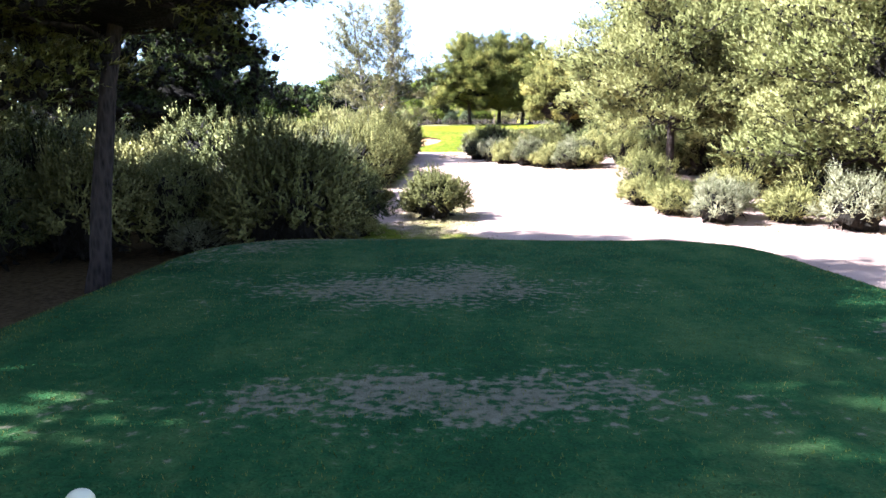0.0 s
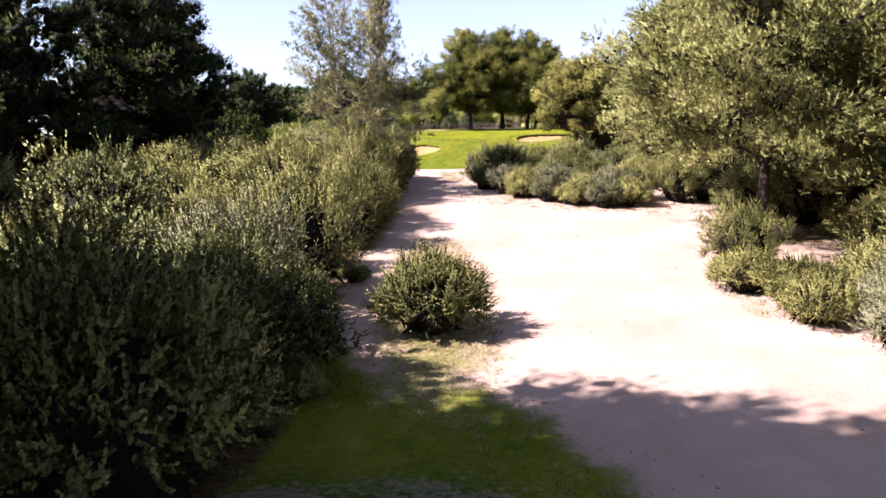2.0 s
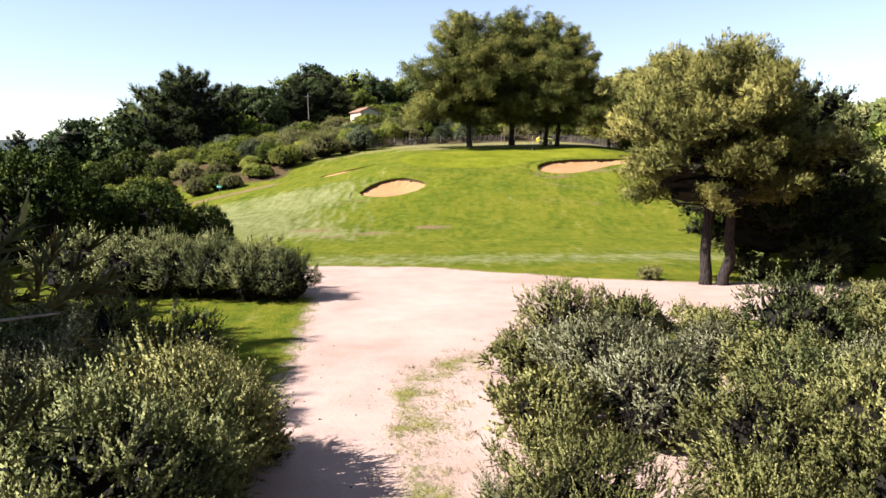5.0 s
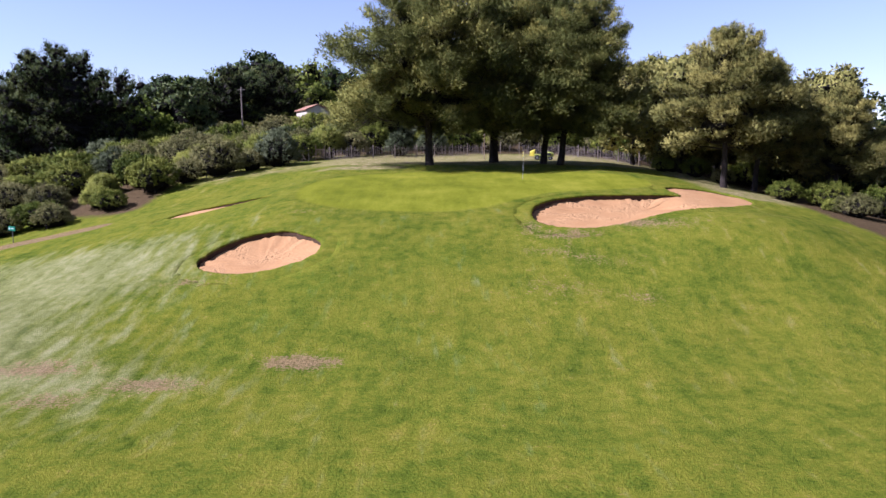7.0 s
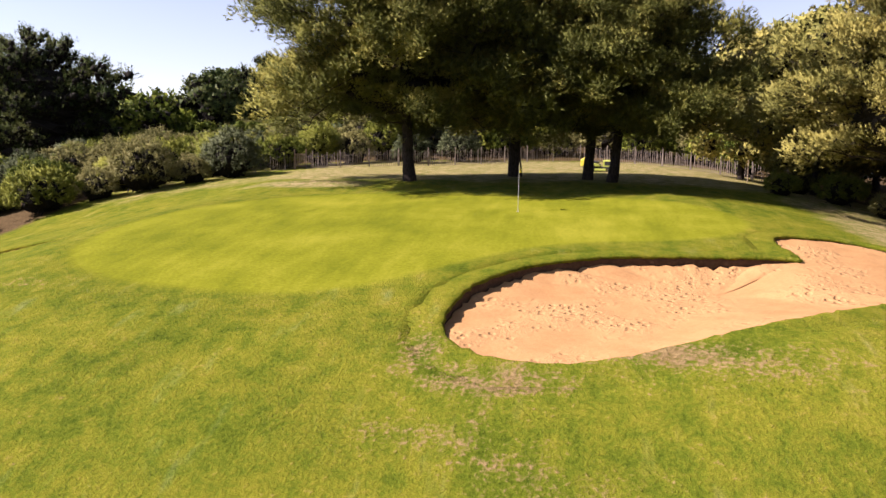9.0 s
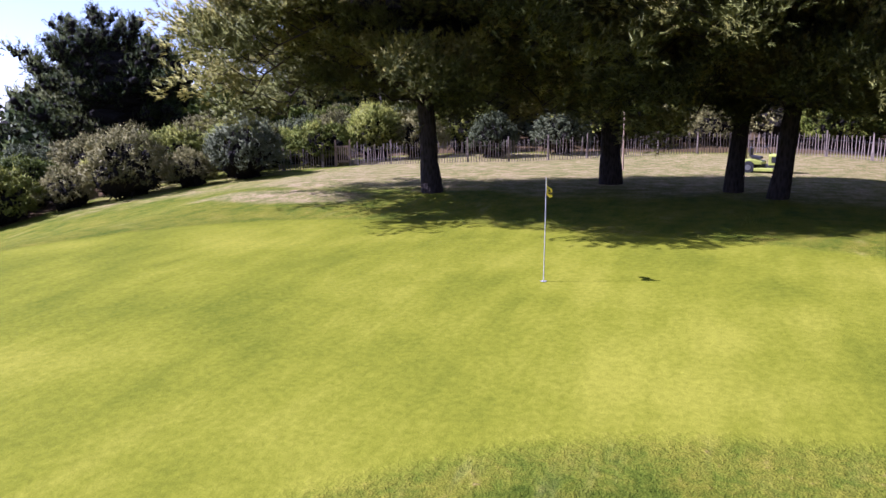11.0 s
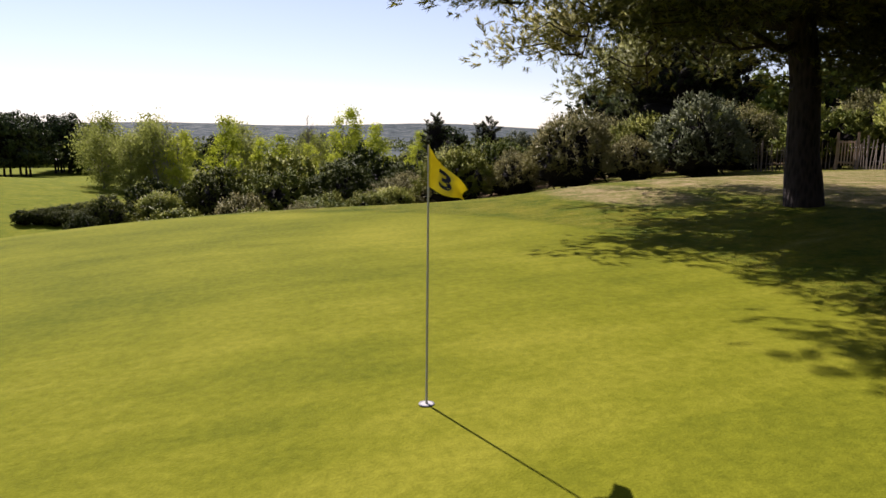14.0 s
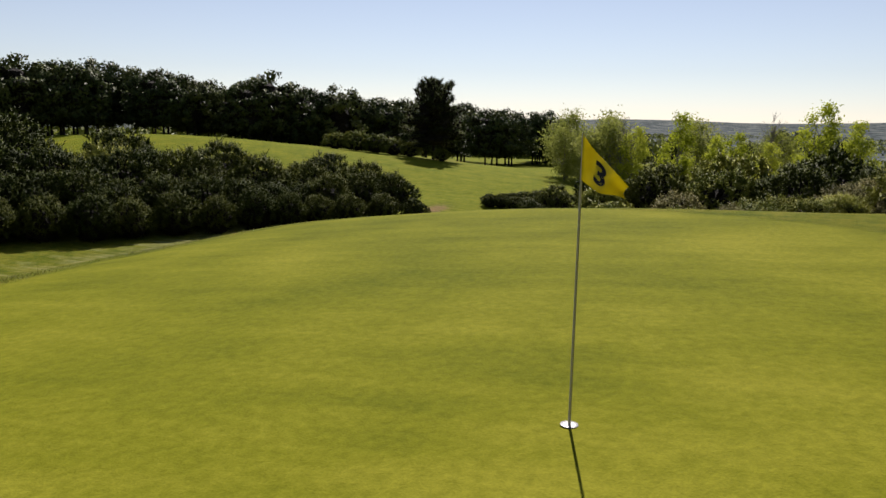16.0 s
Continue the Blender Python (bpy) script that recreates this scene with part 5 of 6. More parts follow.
spots = [(-14, 238, 0.8), (-19, 232, 0.75), (-24, 236, 0.9), (-30, 230, 0.9), (-36, 236, 1.15), (-43, 228, 1.0), (-50, 232, 1.0), (-57, 224, 0.95), (-9, 245, 1.2), (-3, 242, 1.1), (4, 248, 1.2), (12, 246, 1.3), (20, 244, 1.2), (28, 246, 1.2), (-63, 218, 1.0),
         (-36, 204, 0.9), (-43, 198, 1.1), (-50, 191, 1.3), (-54, 181, 1.1), (-60, 190, 1.3), (-47, 204, 1.2), (-66, 182, 1.1), (-71, 206, 1.0), (36, 240, 1.2), (34, 190, 1.2), (40, 178, 1.2), (30, 205, 1.2), (44, 198, 1.2), (48, 165, 1.2), (54, 180, 1.2), (46, 152, 1.1), (52, 141, 1.1),
         (-27, 228, 0.8), (-40, 222, 0.9), (-46, 236, 1.1), (-55, 212, 1.1), (-33, 242, 1.2), (-21, 243, 1.2), (-62, 202, 1.2), (8, 236, 1.0), (16, 234, 1.1), (24, 230, 1.1), (56, 155, 1.2), (58, 130, 1.2), (55, 118, 1.3), (50, 104, 1.3), (46, 94, 1.3), (60, 105, 1.4), (42, 84, 1.2), (38, 70, 1.2), (36, 56, 1.2), (52, 84, 1.3)]
used = set()
for i, (x, y, s) in enumerate(spots):
    s *= 1.25 if x < -12 else 1.0
    k = (hill_pine, hill_oak, hill_oak)[i % 3]
    if k not in used:
        used.add(k)
        stand(k, x, y, s, 30 * i)
    else:
        again(k, x, y, s, 47 * i)

# westward: hedge, poplars and willows, far pines, the wood
hedge_rng = random.Random(5)
for i in range(13):
    x, y = -13.0 - 2.05 * i + hedge_rng.uniform(-0.5, 0.5), 94.0 + 1.72 * i + hedge_rng.uniform(-0.5, 0.4)
    big = 1.05 - 0.035 * max(0, i - 4)
    plant("hedge", x, y, big * hedge_rng.uniform(0.72, 0.85), hedge_rng.uniform(1.0, 1.2))
    plant("hedge", x - 2.4, y - 3.0, big * hedge_rng.uniform(1.05, 1.35), hedge_rng.uniform(0.95, 1.1))
    if i % 2 == 0:
        plant("hedge", x - 6.0 + hedge_rng.uniform(-1.2, 1.2), y - 7.0 + hedge_rng.uniform(-1.2, 1.2), big * hedge_rng.uniform(1.5, 1.8), hedge_rng.uniform(0.95, 1.1))
    if i % 2:
        plant("hedge" if i % 3 else "bright", x - 11 + hedge_rng.uniform(-2, 2), y - 12 + hedge_rng.uniform(-2, 2), big * hedge_rng.uniform(1.7, 1.9), hedge_rng.uniform(1.0, 1.15))
for x, y, s in ((-53.5, 117.4, 0.5), (-54.2, 118.5, 0.55), (-54.8, 119.6, 0.6), (-55.4, 120.8, 0.65), (-55.9, 122.2, 0.7), (-53.0, 121.6, 0.55), (-53.6, 120.0, 0.5)):
    plant("hedge", x, y, s, 0.85)
plant("brown", -11.8, 91.4, 0.6, 0.8)
for i, (x, y, s, tall) in enumerate(((-45, 123.5, 0.6, 0.8), (-48, 125, 0.8, 1.0), (-51, 129, 1.0, 1.2), (-54, 134, 1.1, 1.3), (-52, 140, 1.1, 1.35), (-50, 146, 1.15, 1.35), (-46, 151, 1.0, 1.1), (-43, 146, 0.8, 0.8), (-58, 128, 0.9, 1.0), (-60, 141, 1.3, 1.4), (-58, 150, 1.3, 1.35), (-44, 156, 1.1, 1.0), (-52, 158, 1.2, 1.2), (-62, 160, 1.2, 1.2), (-42, 139, 0.6, 0.8), (-70, 150, 1.3, 1.2), (-38, 152, 0.9, 0.8), (-36, 146, 0.7, 0.8))):
    plant(("hedge", "hedge", "bright", "hedge", "oak")[i % 5] + ("" if i < 8 else "_far"), x, y, s * 1.3 * (0.5 + 0.5 * tall), 1.0)
poplar = tagged(broad_tree("poplar_tree", 401, 10.5, 2.4, 1.2, LIME_LEAF, 0.34, 4200, clumps=24), "poplar in fresh lime-green spring leaf", "tree", "spring trees")
willow = tagged(broad_tree("willow_tree", 402, 8.5, 3.6, 0.8, WILLOW_LEAF, 0.34, 5200, clumps=24), "pale green willow coming into leaf", "tree", "spring trees")
bare_tree = tagged(broad_tree("bare_tree", 403, 12, 3.2, 3.0, None, 0.3, 0, clumps=60), "leafless pale grey tree with fine branches", "tree", "spring trees")
stand(bare_tree, -95, 148, 1.0, 0)
stand(poplar, -82, 135.5, 1.0, 0)
stand(willow, -84, 123.5, 0.8, 0)
for k, x, y, s, a in ((poplar, -84, 130, 0.7, 40), (poplar, -92, 153.5, 1.2, 80), (poplar, -90, 143, 0.8, 120), (poplar, -98, 160, 1.0, 190), (poplar, -80, 140.5, 0.75, 230), (willow, -82, 126.5, 1.0, 200), (willow, -88, 119.5, 0.85, 90), (willow, -88, 126, 1.1, 30), (willow, -100, 138, 1.1, 150),
                      (willow, -95, 119, 1.1, 250), (poplar, -86, 147, 0.7, 330), (poplar, -99, 167, 0.9, 10), (willow, -105, 150, 1.0, 60), (poplar, -78, 130, 0.8, 99), (bare_tree, -80, 128.5, 0.85, 77)):
    again(k, x, y, s, a)
for i, (x, y, s) in enumerate(((-100, 172, 1.1), (-88, 177, 0.85), (-96, 181, 0.8), (-110, 186, 0.9), (-120, 172, 0.8), (-125, 192, 0.9), (-135, 165, 0.8), (-140, 180, 0.8), (-82, 186, 0.8), (-74, 178, 0.7), (-150, 150, 0.9), (-160, 165, 0.9), (-145, 135, 0.9), (-170, 140, 0.9), (-180, 160, 1.0), (-165, 125, 0.8))):
    again(hill_oak if i % 3 == 1 else hill_pine, x, y, s, 31 * i)
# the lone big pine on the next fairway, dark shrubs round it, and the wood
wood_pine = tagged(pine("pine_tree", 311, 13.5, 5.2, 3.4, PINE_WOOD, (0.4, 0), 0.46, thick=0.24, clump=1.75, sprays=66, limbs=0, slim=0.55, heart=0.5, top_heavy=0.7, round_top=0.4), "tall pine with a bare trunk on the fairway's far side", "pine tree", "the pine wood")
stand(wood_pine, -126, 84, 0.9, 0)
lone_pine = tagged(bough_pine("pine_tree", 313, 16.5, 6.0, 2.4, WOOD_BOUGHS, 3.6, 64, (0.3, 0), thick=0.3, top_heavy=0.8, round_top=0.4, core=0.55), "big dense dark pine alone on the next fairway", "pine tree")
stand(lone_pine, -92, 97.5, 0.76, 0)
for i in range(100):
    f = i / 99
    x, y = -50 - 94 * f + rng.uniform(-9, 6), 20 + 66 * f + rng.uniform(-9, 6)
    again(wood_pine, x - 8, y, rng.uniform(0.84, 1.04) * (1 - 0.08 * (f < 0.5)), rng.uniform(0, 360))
for i in range(16):
    again(wood_pine, -128 - i * 3.2 + rng.uniform(-3, 3), 96 + rng.uniform(-4, 5) + 0.5 * i, rng.uniform(0.75, 0.95), rng.uniform(0, 360))
for x, y, s in ((-91, 94, 0.85), (-90, 91.5, 0.95), (-89.5, 88.5, 1.05), (-89, 85.5, 1.1), (-88, 82, 0.9), (-90.5, 99.5, 0.7)):
    plant("oak_far", x, y, s, 0.9)
again(hill_oak, -150, 108, 0.7, 20)
again(hill_oak, -154, 112, 0.65, 120)

plant("oak_far", -13.6, 200.5, 1.1, 1.0)

# scrub that closes the place beside the path
side_rng = random.Random(31)
for i in range(46):
    plant(side_rng.choice(("lentisk_far", "heather_far", "cistus_far")), side_rng.uniform(-40, -14.5), side_rng.uniform(4, 60), side_rng.uniform(1.0, 1.6))
for i in range(40):
    plant(side_rng.choice(("lentisk_far", "heather_far", "cistus_far")), side_rng.uniform(25, 48), side_rng.uniform(4, 100), side_rng.uniform(1.0, 1.7))
for i in range(16):
    again(hill_pine if i % 2 else hill_oak, side_rng.uniform(30, 70), 6 + 6.2 * i + side_rng.uniform(-3, 3), side_rng.uniform(0.9, 1.2), 40 * i)

# ---- things on the green ----
def solid(bm, name):
    me = bpy.data.meshes.new(name)
    bm.to_mesh(me)
    bm.free()
    return me


def box_mesh(name, sx, sy, sz, bevel=0.0, at=(0, 0, 0)):
    bm = bmesh.new()
    bmesh.ops.create_cube(bm, size=1.0, matrix=Matrix.Translation(at) @ Matrix.Diagonal((sx, sy, sz, 1)))
    if bevel:
        bmesh.ops.bevel(bm, geom=bm.edges[:], offset=bevel, segments=2, affect="EDGES")
    return solid(bm, name)


def rod_mesh(name, r1, r2, long, sides=12, m=Matrix()):
    bm = bmesh.new()
    bmesh.ops.create_cone(bm, cap_ends=True, segments=sides, radius1=r1, radius2=r2, depth=long, matrix=m @ Matrix.Translation((0, 0, long / 2)))
    return solid(bm, name)


POLE_WHITE = plain_material("pole_paint", (0.422, 0.408, 0.374), 0.35, vary=0.1)
CUP_WHITE = plain_material("cup_plastic", (0.177, 0.177, 0.17), 0.4, vary=0.08)
FLAG_YELLOW = (lambda s: s.done(s.ramp(s.noise(s.place(), 6.0, 3.0), (0.3, (0.64, 0.55, 0.012)), (0.7, (0.78, 0.69, 0.03))), 0.55, spec=0.3, through_light=0.35))(Shade("flag_cloth"))
INK = plain_material("flag_ink", (0.0082, 0.0082, 0.0082), 0.6, vary=0.2)
OLD_WOOD = plain_material("weathered_wood", (0.19, 0.155, 0.125), 0.9, vary=0.45, scale=7.0, spec=0.15)
PALE_WOOD = plain_material("pale_wood", (0.306, 0.224, 0.15), 0.85, vary=0.3, scale=7.0, spec=0.15)
WIRE = plain_material("wire", (0.136, 0.129, 0.122), 0.5, 0.8)

CUP = (13.364, 135.607)
cup_z = float(land_height(*CUP))
flagstick = new("flagstick")
flagstick.matrix_basis = pose(CUP[0], CUP[1], cup_z, 0.0, 0.9, 0)
tagged(flagstick, "white flagstick with a yellow flag standing in the hole", "flag")
part("pole", rod_mesh("pole", 0.011, 0.008, 2.14), POLE_WHITE, flagstick)


def flag_point(u, v):
    """The flag hangs slack, its fly end drooping to a narrow tail."""
    x = 0.34 * u * (0.95 - 0.10 * math.sin(2.5 * v))
    y = 0.055 * math.sin(u * 6.0 + v * 1.6) * min(1.0, u * 2) + 0.03 * u * math.sin(4.0 * v + 0.6)
    top, foot = 2.14 - 0.36 * u ** 0.9 - 0.015 * math.sin(u * 6.0), 1.82 - 0.14 * u - 0.02 * math.sin(u * 5.0)
    z = top + (foot - top) * v
    a = radians(88)
    return (0.012 + x * math.cos(a) - y * math.sin(a), x * math.sin(a) + y * math.cos(a), z)


n = 18
co = [flag_point(i / n, j / n) for j in range(n + 1) for i in range(n + 1)]
idx = np.arange((n + 1) ** 2).reshape(n + 1, n + 1)
quads = np.stack([idx[:-1, :-1], idx[:-1, 1:], idx[1:, 1:], idx[1:, :-1]], -1).reshape(-1, 4)
flag = part("flag", quick_mesh("flag", co, quads), FLAG_YELLOW, flagstick, "yellow cloth flag with a black numeral")
thick = flag.modifiers.new("cloth", "SOLIDIFY")
thick.thickness, thick.offset = 0.003, 0
txt = bpy.data.curves.new("numeral", "FONT")
txt.body, txt.size, txt.align_x, txt.align_y, txt.offset = "3", 0.30, "CENTER", "CENTER", 0.008
txt_ob = bpy.data.objects.new("numeral", txt)
scene.collection.objects.link(txt_ob)
bpy.context.view_layer.update()
flat_me = bpy.data.meshes.new_from_object(txt_ob.evaluated_get(bpy.context.evaluated_depsgraph_get()))
bpy.data.objects.remove(txt_ob)
bm = bmesh.new()
bm.from_mesh(flat_me)
bmesh.ops.triangulate(bm, faces=bm.faces[:])
bmesh.ops.subdivide_edges(bm, edges=bm.edges[:], cuts=2)
front = [v.co.copy() for v in bm.verts]
for side in (1, -1):
    b2 = bm.copy()
    for v, c in zip(b2.verts, front):
        u, w = min(1.0, max(0.0, 0.45 + side * c.x / 0.42)), min(1.0, max(0.0, 0.5 - c.y / 0.36))
        p = Vector(flag_point(u, w))
        nx = (Vector(flag_point(min(1, u + 0.02), w)) - Vector(flag_point(max(0, u - 0.02), w))).cross(Vector((0, 0, 1))).normalized()
        v.co = p + nx * 0.004 * side
    part("numeral", solid(b2, "numeral"), INK, flag, "black numeral 3")
bm.free()

cup = new("hole_cup")
cup.matrix_basis = pose(*CUP, cup_z)
tagged(cup, "white plastic hole liner flush with the putting green", "golf hole")
bm = bmesh.new()
ring = [(0.108 / 2 + 0.014, 0.006), (0.108 / 2 + 0.012, 0.010), (0.108 / 2, 0.012), (0.108 / 2, -0.02)]
sides = 28
rows = [[bm.verts.new((r * math.cos(2 * math.pi * k / sides), r * math.sin(2 * math.pi * k / sides), z)) for k in range(sides)] for r, z in ring]
for a, b in zip(rows, rows[1:]):
    for k in range(sides):
        bm.faces.new((a[k], a[(k + 1) % sides], b[(k + 1) % sides], b[k]))
part("liner", solid(bm, "liner"), CUP_WHITE, cup)
part("disc", rod_mesh("disc", 0.052, 0.052, 0.006, 24, Matrix.Translation((0, 0, 0.004))), POLE_WHITE, cup)

# ---- paling fence behind the pines ----
FENCE = [(-9.5, 158.6), (-6.4, 160.6), (-1.5, 160.2), (4.5, 161.2), (8.5, 163.8), (12.5, 167.2), (17, 168.4), (22, 166.6), (27.5, 163.2), (32, 160.5)]
fence = tagged(new("paling_fence"), "weathered grey chestnut paling fence with wire ties", "fence")
fp = np.array(FENCE)
fs = np.concatenate([[0], np.cumsum(np.hypot(*(fp[1:] - fp[:-1]).T))])
frng = random.Random(5)


def fence_at(s):
    return float(np.interp(s, fs, fp[:, 0])), float(np.interp(s, fs, fp[:, 1]))


pale_kinds = []
for k in range(5):
    bm = bmesh.new()
    h = frng.uniform(1.12, 1.3)
    bmesh.ops.create_cube(bm, size=1.0, matrix=Matrix.Translation((0, 0, h / 2)) @ Matrix.Diagonal((0.042, 0.018, h, 1)))
    for v in bm.verts:
        if v.co.z > 0.5:
            v.co.x = v.co.x * frng.uniform(0.35, 0.7) + frng.uniform(-0.015, 0.015)
            v.co.z += frng.uniform(-0.03, 0.04)
    me = solid(bm, "pale")
    me.materials.append(OLD_WOOD)
    pale_kinds.append(me)
total = fs[-1]
count = 290
for k in range(count):
    s = total * (k + 0.5) / count
    if 3.6 < s < 4.5:
        continue
    x, y = fence_at(s)
    x2, y2 = fence_at(min(total, s + 0.2))
    p = new("pale", frng.choice(pale_kinds))
    p.parent = fence
    p.matrix_basis = pose(x, y, float(land_height(x, y)) - 0.03, frng.gauss(0, 2.5), frng.gauss(0, 2.5), math.degrees(math.atan2(y2 - y, x2 - x)))
for s in np.arange(0.3, total, 2.4):
    x, y = fence_at(s)
    m = Matrix.Translation((x + 0.03, y + 0.05, float(land_height(x, y)) - 0.3))
    part("post", rod_mesh("post", 0.05, 0.042, 1.75, 8, m), OLD_WOOD, fence)
for h in (0.35, 0.95):
    line = [((*fence_at(s), float(land_height(*fence_at(s))) + h), 0.006) for s in np.arange(0, total, 0.8)]
    part("wire", tubes("wire", [line], 4), WIRE, fence)
gate = tagged(new("wooden_gate"), "small pale wooden gate in the paling fence", "gate")
gx, gy = fence_at(4.05)
gate.matrix_basis = pose(gx, gy, float(land_height(gx, gy)), 0, 0, 8)
for dx in (-0.48, 0.48):
    part("post", box_mesh("post", 0.09, 0.09, 1.75, 0.01, (dx, 0, 0.75)), PALE_WOOD, gate)
for z in (0.3, 1.2):
    part("rail", box_mesh("rail", 0.9, 0.035, 0.08, 0.005, (0, -0.01, z)), PALE_WOOD, gate)
for k in range(6):
    part("slat", box_mesh("slat", 0.06, 0.02, 1.1, 0.004, (-0.36 + k * 0.145, -0.045, 0.72)), PALE_WOOD, gate)
stake = tagged(new("wooden_stake"), "thin pale wooden stake standing behind the pines", "stake")
stand(stake, 11.75, 156.5)
part("shaft", rod_mesh("shaft", 0.045, 0.035, 2.9, 8), PALE_WOOD, stake)
stake2 = again(stake, 27.6, 155.2, 0.55, 0)

# ---- house, pole and sign beyond the green ----
PLASTER = plain_material("cream_plaster", (0.449, 0.394, 0.299), 0.9, vary=0.12, scale=3.0, spec=0.15)
ROOF_TILE = plain_material("clay_tiles", (0.258, 0.136, 0.082), 0.85, vary=0.35, scale=8.0, spec=0.15)
SHUTTER = plain_material("shutter_paint", (0.082, 0.095, 0.082), 0.6)
GREEN_PAINT = plain_material("green_paint", (0.0068, 0.136, 0.075), 0.45, vary=0.15)
WHITE_PAINT = plain_material("white_paint", (0.544, 0.544, 0.53), 0.4, vary=0.06)
LIME_PAINT = plain_material("lime_paint", (0.286, 0.313, 0.061), 0.35, vary=0.2, scale=5.0)
YELLOW_PAINT = plain_material("yellow_plastic", (0.449, 0.374, 0.034), 0.4, vary=0.15)
RUBBER = plain_material("black_rubber", (0.012, 0.012, 0.012), 0.85, vary=0.3)
BLACK_PLASTIC = plain_material("black_plastic", (0.017, 0.017, 0.018), 0.5, vary=0.2)
STEEL = plain_material("grey_steel", (0.204, 0.204, 0.204), 0.4, 0.8)
ROCK = plain_material("pink_limestone", (0.313, 0.231, 0.177), 0.92, vary=0.35, scale=3.5, spec=0.1)
PETAL = plain_material("yellow_petal", (0.51, 0.422, 0.014), 0.6)


def roof_mesh(name, wide, long, low, high, over):
    """A gabled roof slab with some thickness."""
    bm = bmesh.new()
    w, l = wide / 2 + over, long / 2 + over
    ends = []
    for y in (-l, l):
        ends.append([bm.verts.new(p) for p in ((-w, y, low), (0, y, high), (w, y, low), (w, y, low + 0.16), (0, y, high + 0.18), (-w, y, low + 0.16))])
    for k in range(6):
        bm.faces.new((ends[0][k], ends[0][(k + 1) % 6], ends[1][(k + 1) % 6], ends[1][k]))
    bm.faces.new(ends[0][::-1])
    bm.faces.new(ends[1])
    return solid(bm, name)


def gable_walls(name, wide, long, low, high):
    bm = bmesh.new()
    w, l = wide / 2, long / 2
    ends = []
    for y in (-l, l):
        ends.append([bm.verts.new(p) for p in ((-w, y, -2.2), (w, y, -2.2), (w, y, low), (0, y, high), (-w, y, low))])
    for k in range(5):
        bm.faces.new((ends[0][k], ends[0][(k + 1) % 5], ends[1][(k + 1) % 5], ends[1][k]))
    bm.faces.new(ends[0][::-1])
    bm.faces.new(ends[1])
    return solid(bm, name)


house = tagged(new("house"), "small cream-plastered house with a clay-tiled roof among the scrub", "house")
house.matrix_basis = pose(-14.6, 206.0, float(land_height(-14.6, 206)) + 1.3, 0, 0, 24)
part("wall", gable_walls("wall", 3.8, 7.5, 2.2, 3.0), PLASTER, house)
part("roof", roof_mesh("roof", 3.8, 7.5, 2.14, 3.02, 0.3), ROOF_TILE, house)
win = part("window", box_mesh("window", 0.9, 0.08, 1.0, 0.01, (0.3, -3.76, 1.3)), SHUTTER, house)
part("door", box_mesh("door", 0.08, 0.95, 2.0, 0.01, (1.91, -1.2, 0.7)), SHUTTER, house)
pole = tagged(new("utility_pole"), "tall bare grey utility pole on the scrub hill", "pole")
stand(pole, -26.4, 205)
part("mast", rod_mesh("mast", 0.14, 0.10, 8.4, 10), OLD_WOOD, pole)
part("crossarm", box_mesh("crossarm", 1.3, 0.1, 0.12, 0.01, (0, 0, 7.9)), OLD_WOOD, pole)
sign = tagged(new("sign_post"), "small green board on a thin post beside the dirt track", "sign")
stand(sign, -24.1, 133.1, 1.0, -25)
part("post", rod_mesh("post", 0.03, 0.03, 1.15, 8), STEEL, sign)
board = part("board", box_mesh("board", 0.75, 0.03, 0.34, 0.012, (0, -0.03, 1.12)), GREEN_PAINT, sign)
part("mark", box_mesh("mark", 0.16, 0.01, 0.14, 0.004, (-0.24, -0.05, 1.12)), WHITE_PAINT, board, "white round mark")
part("text_bar", box_mesh("text_bar", 0.34, 0.01, 0.05, 0.003, (0.12, -0.05, 1.12)), WHITE_PAINT, board, "white bar of writing")

# ---- mower parked by the fence ----
mower = tagged(new("ride_on_mower"), "lime-green ride-on mower with a yellow grass box parked by the fence", "mower")
stand(mower, 17.9, 156.4, 1.0, -14)


def shell_mesh(name, rings):
    """A closed body from side-to-side sections: (x, half width, low, high)."""
    bm = bmesh.new()
    rows = []
    for x, w, lo, hi in rings:
        c = min(w, (hi - lo) / 2) * 0.35
        rows.append([bm.verts.new((x, a, b)) for a, b in ((-w, lo), (w, lo), (w, hi - c), (w - c, hi), (-w + c, hi), (-w, hi - c))])
    for a, b in zip(rows, rows[1:]):
        for k in range(6):
            bm.faces.new((a[k], a[(k + 1) % 6], b[(k + 1) % 6], b[k]))
    bm.faces.new(rows[0][::-1])
    bm.faces.new(rows[-1])
    bmesh.ops.bevel(bm, geom=bm.edges[:], offset=0.012, segments=2, affect="EDGES")
    return solid(bm, name)


part("bonnet", shell_mesh("bonnet", ((0.25, 0.34, 0.38, 0.86), (0.6, 0.34, 0.38, 0.88), (0.95, 0.3, 0.4, 0.8), (1.12, 0.24, 0.42, 0.7))), LIME_PAINT, mower)
part("grille", shell_mesh("grille", ((1.10, 0.2, 0.46, 0.66), (1.14, 0.18, 0.47, 0.64))), BLACK_PLASTIC, mower)
part("side_panel", box_mesh("side_panel", 0.5, 0.02, 0.26, 0.01, (0.62, -0.345, 0.62)), BLACK_PLASTIC, mower)
part("chassis", shell_mesh("chassis", ((-0.8, 0.36, 0.26, 0.40), (1.0, 0.32, 0.26, 0.40))), BLACK_PLASTIC, mower)
part("fender", shell_mesh("fender", ((-0.85, 0.44, 0.42, 0.62), (-0.45, 0.46, 0.42, 0.66), (0.0, 0.42, 0.40, 0.55))), LIME_PAINT, mower)
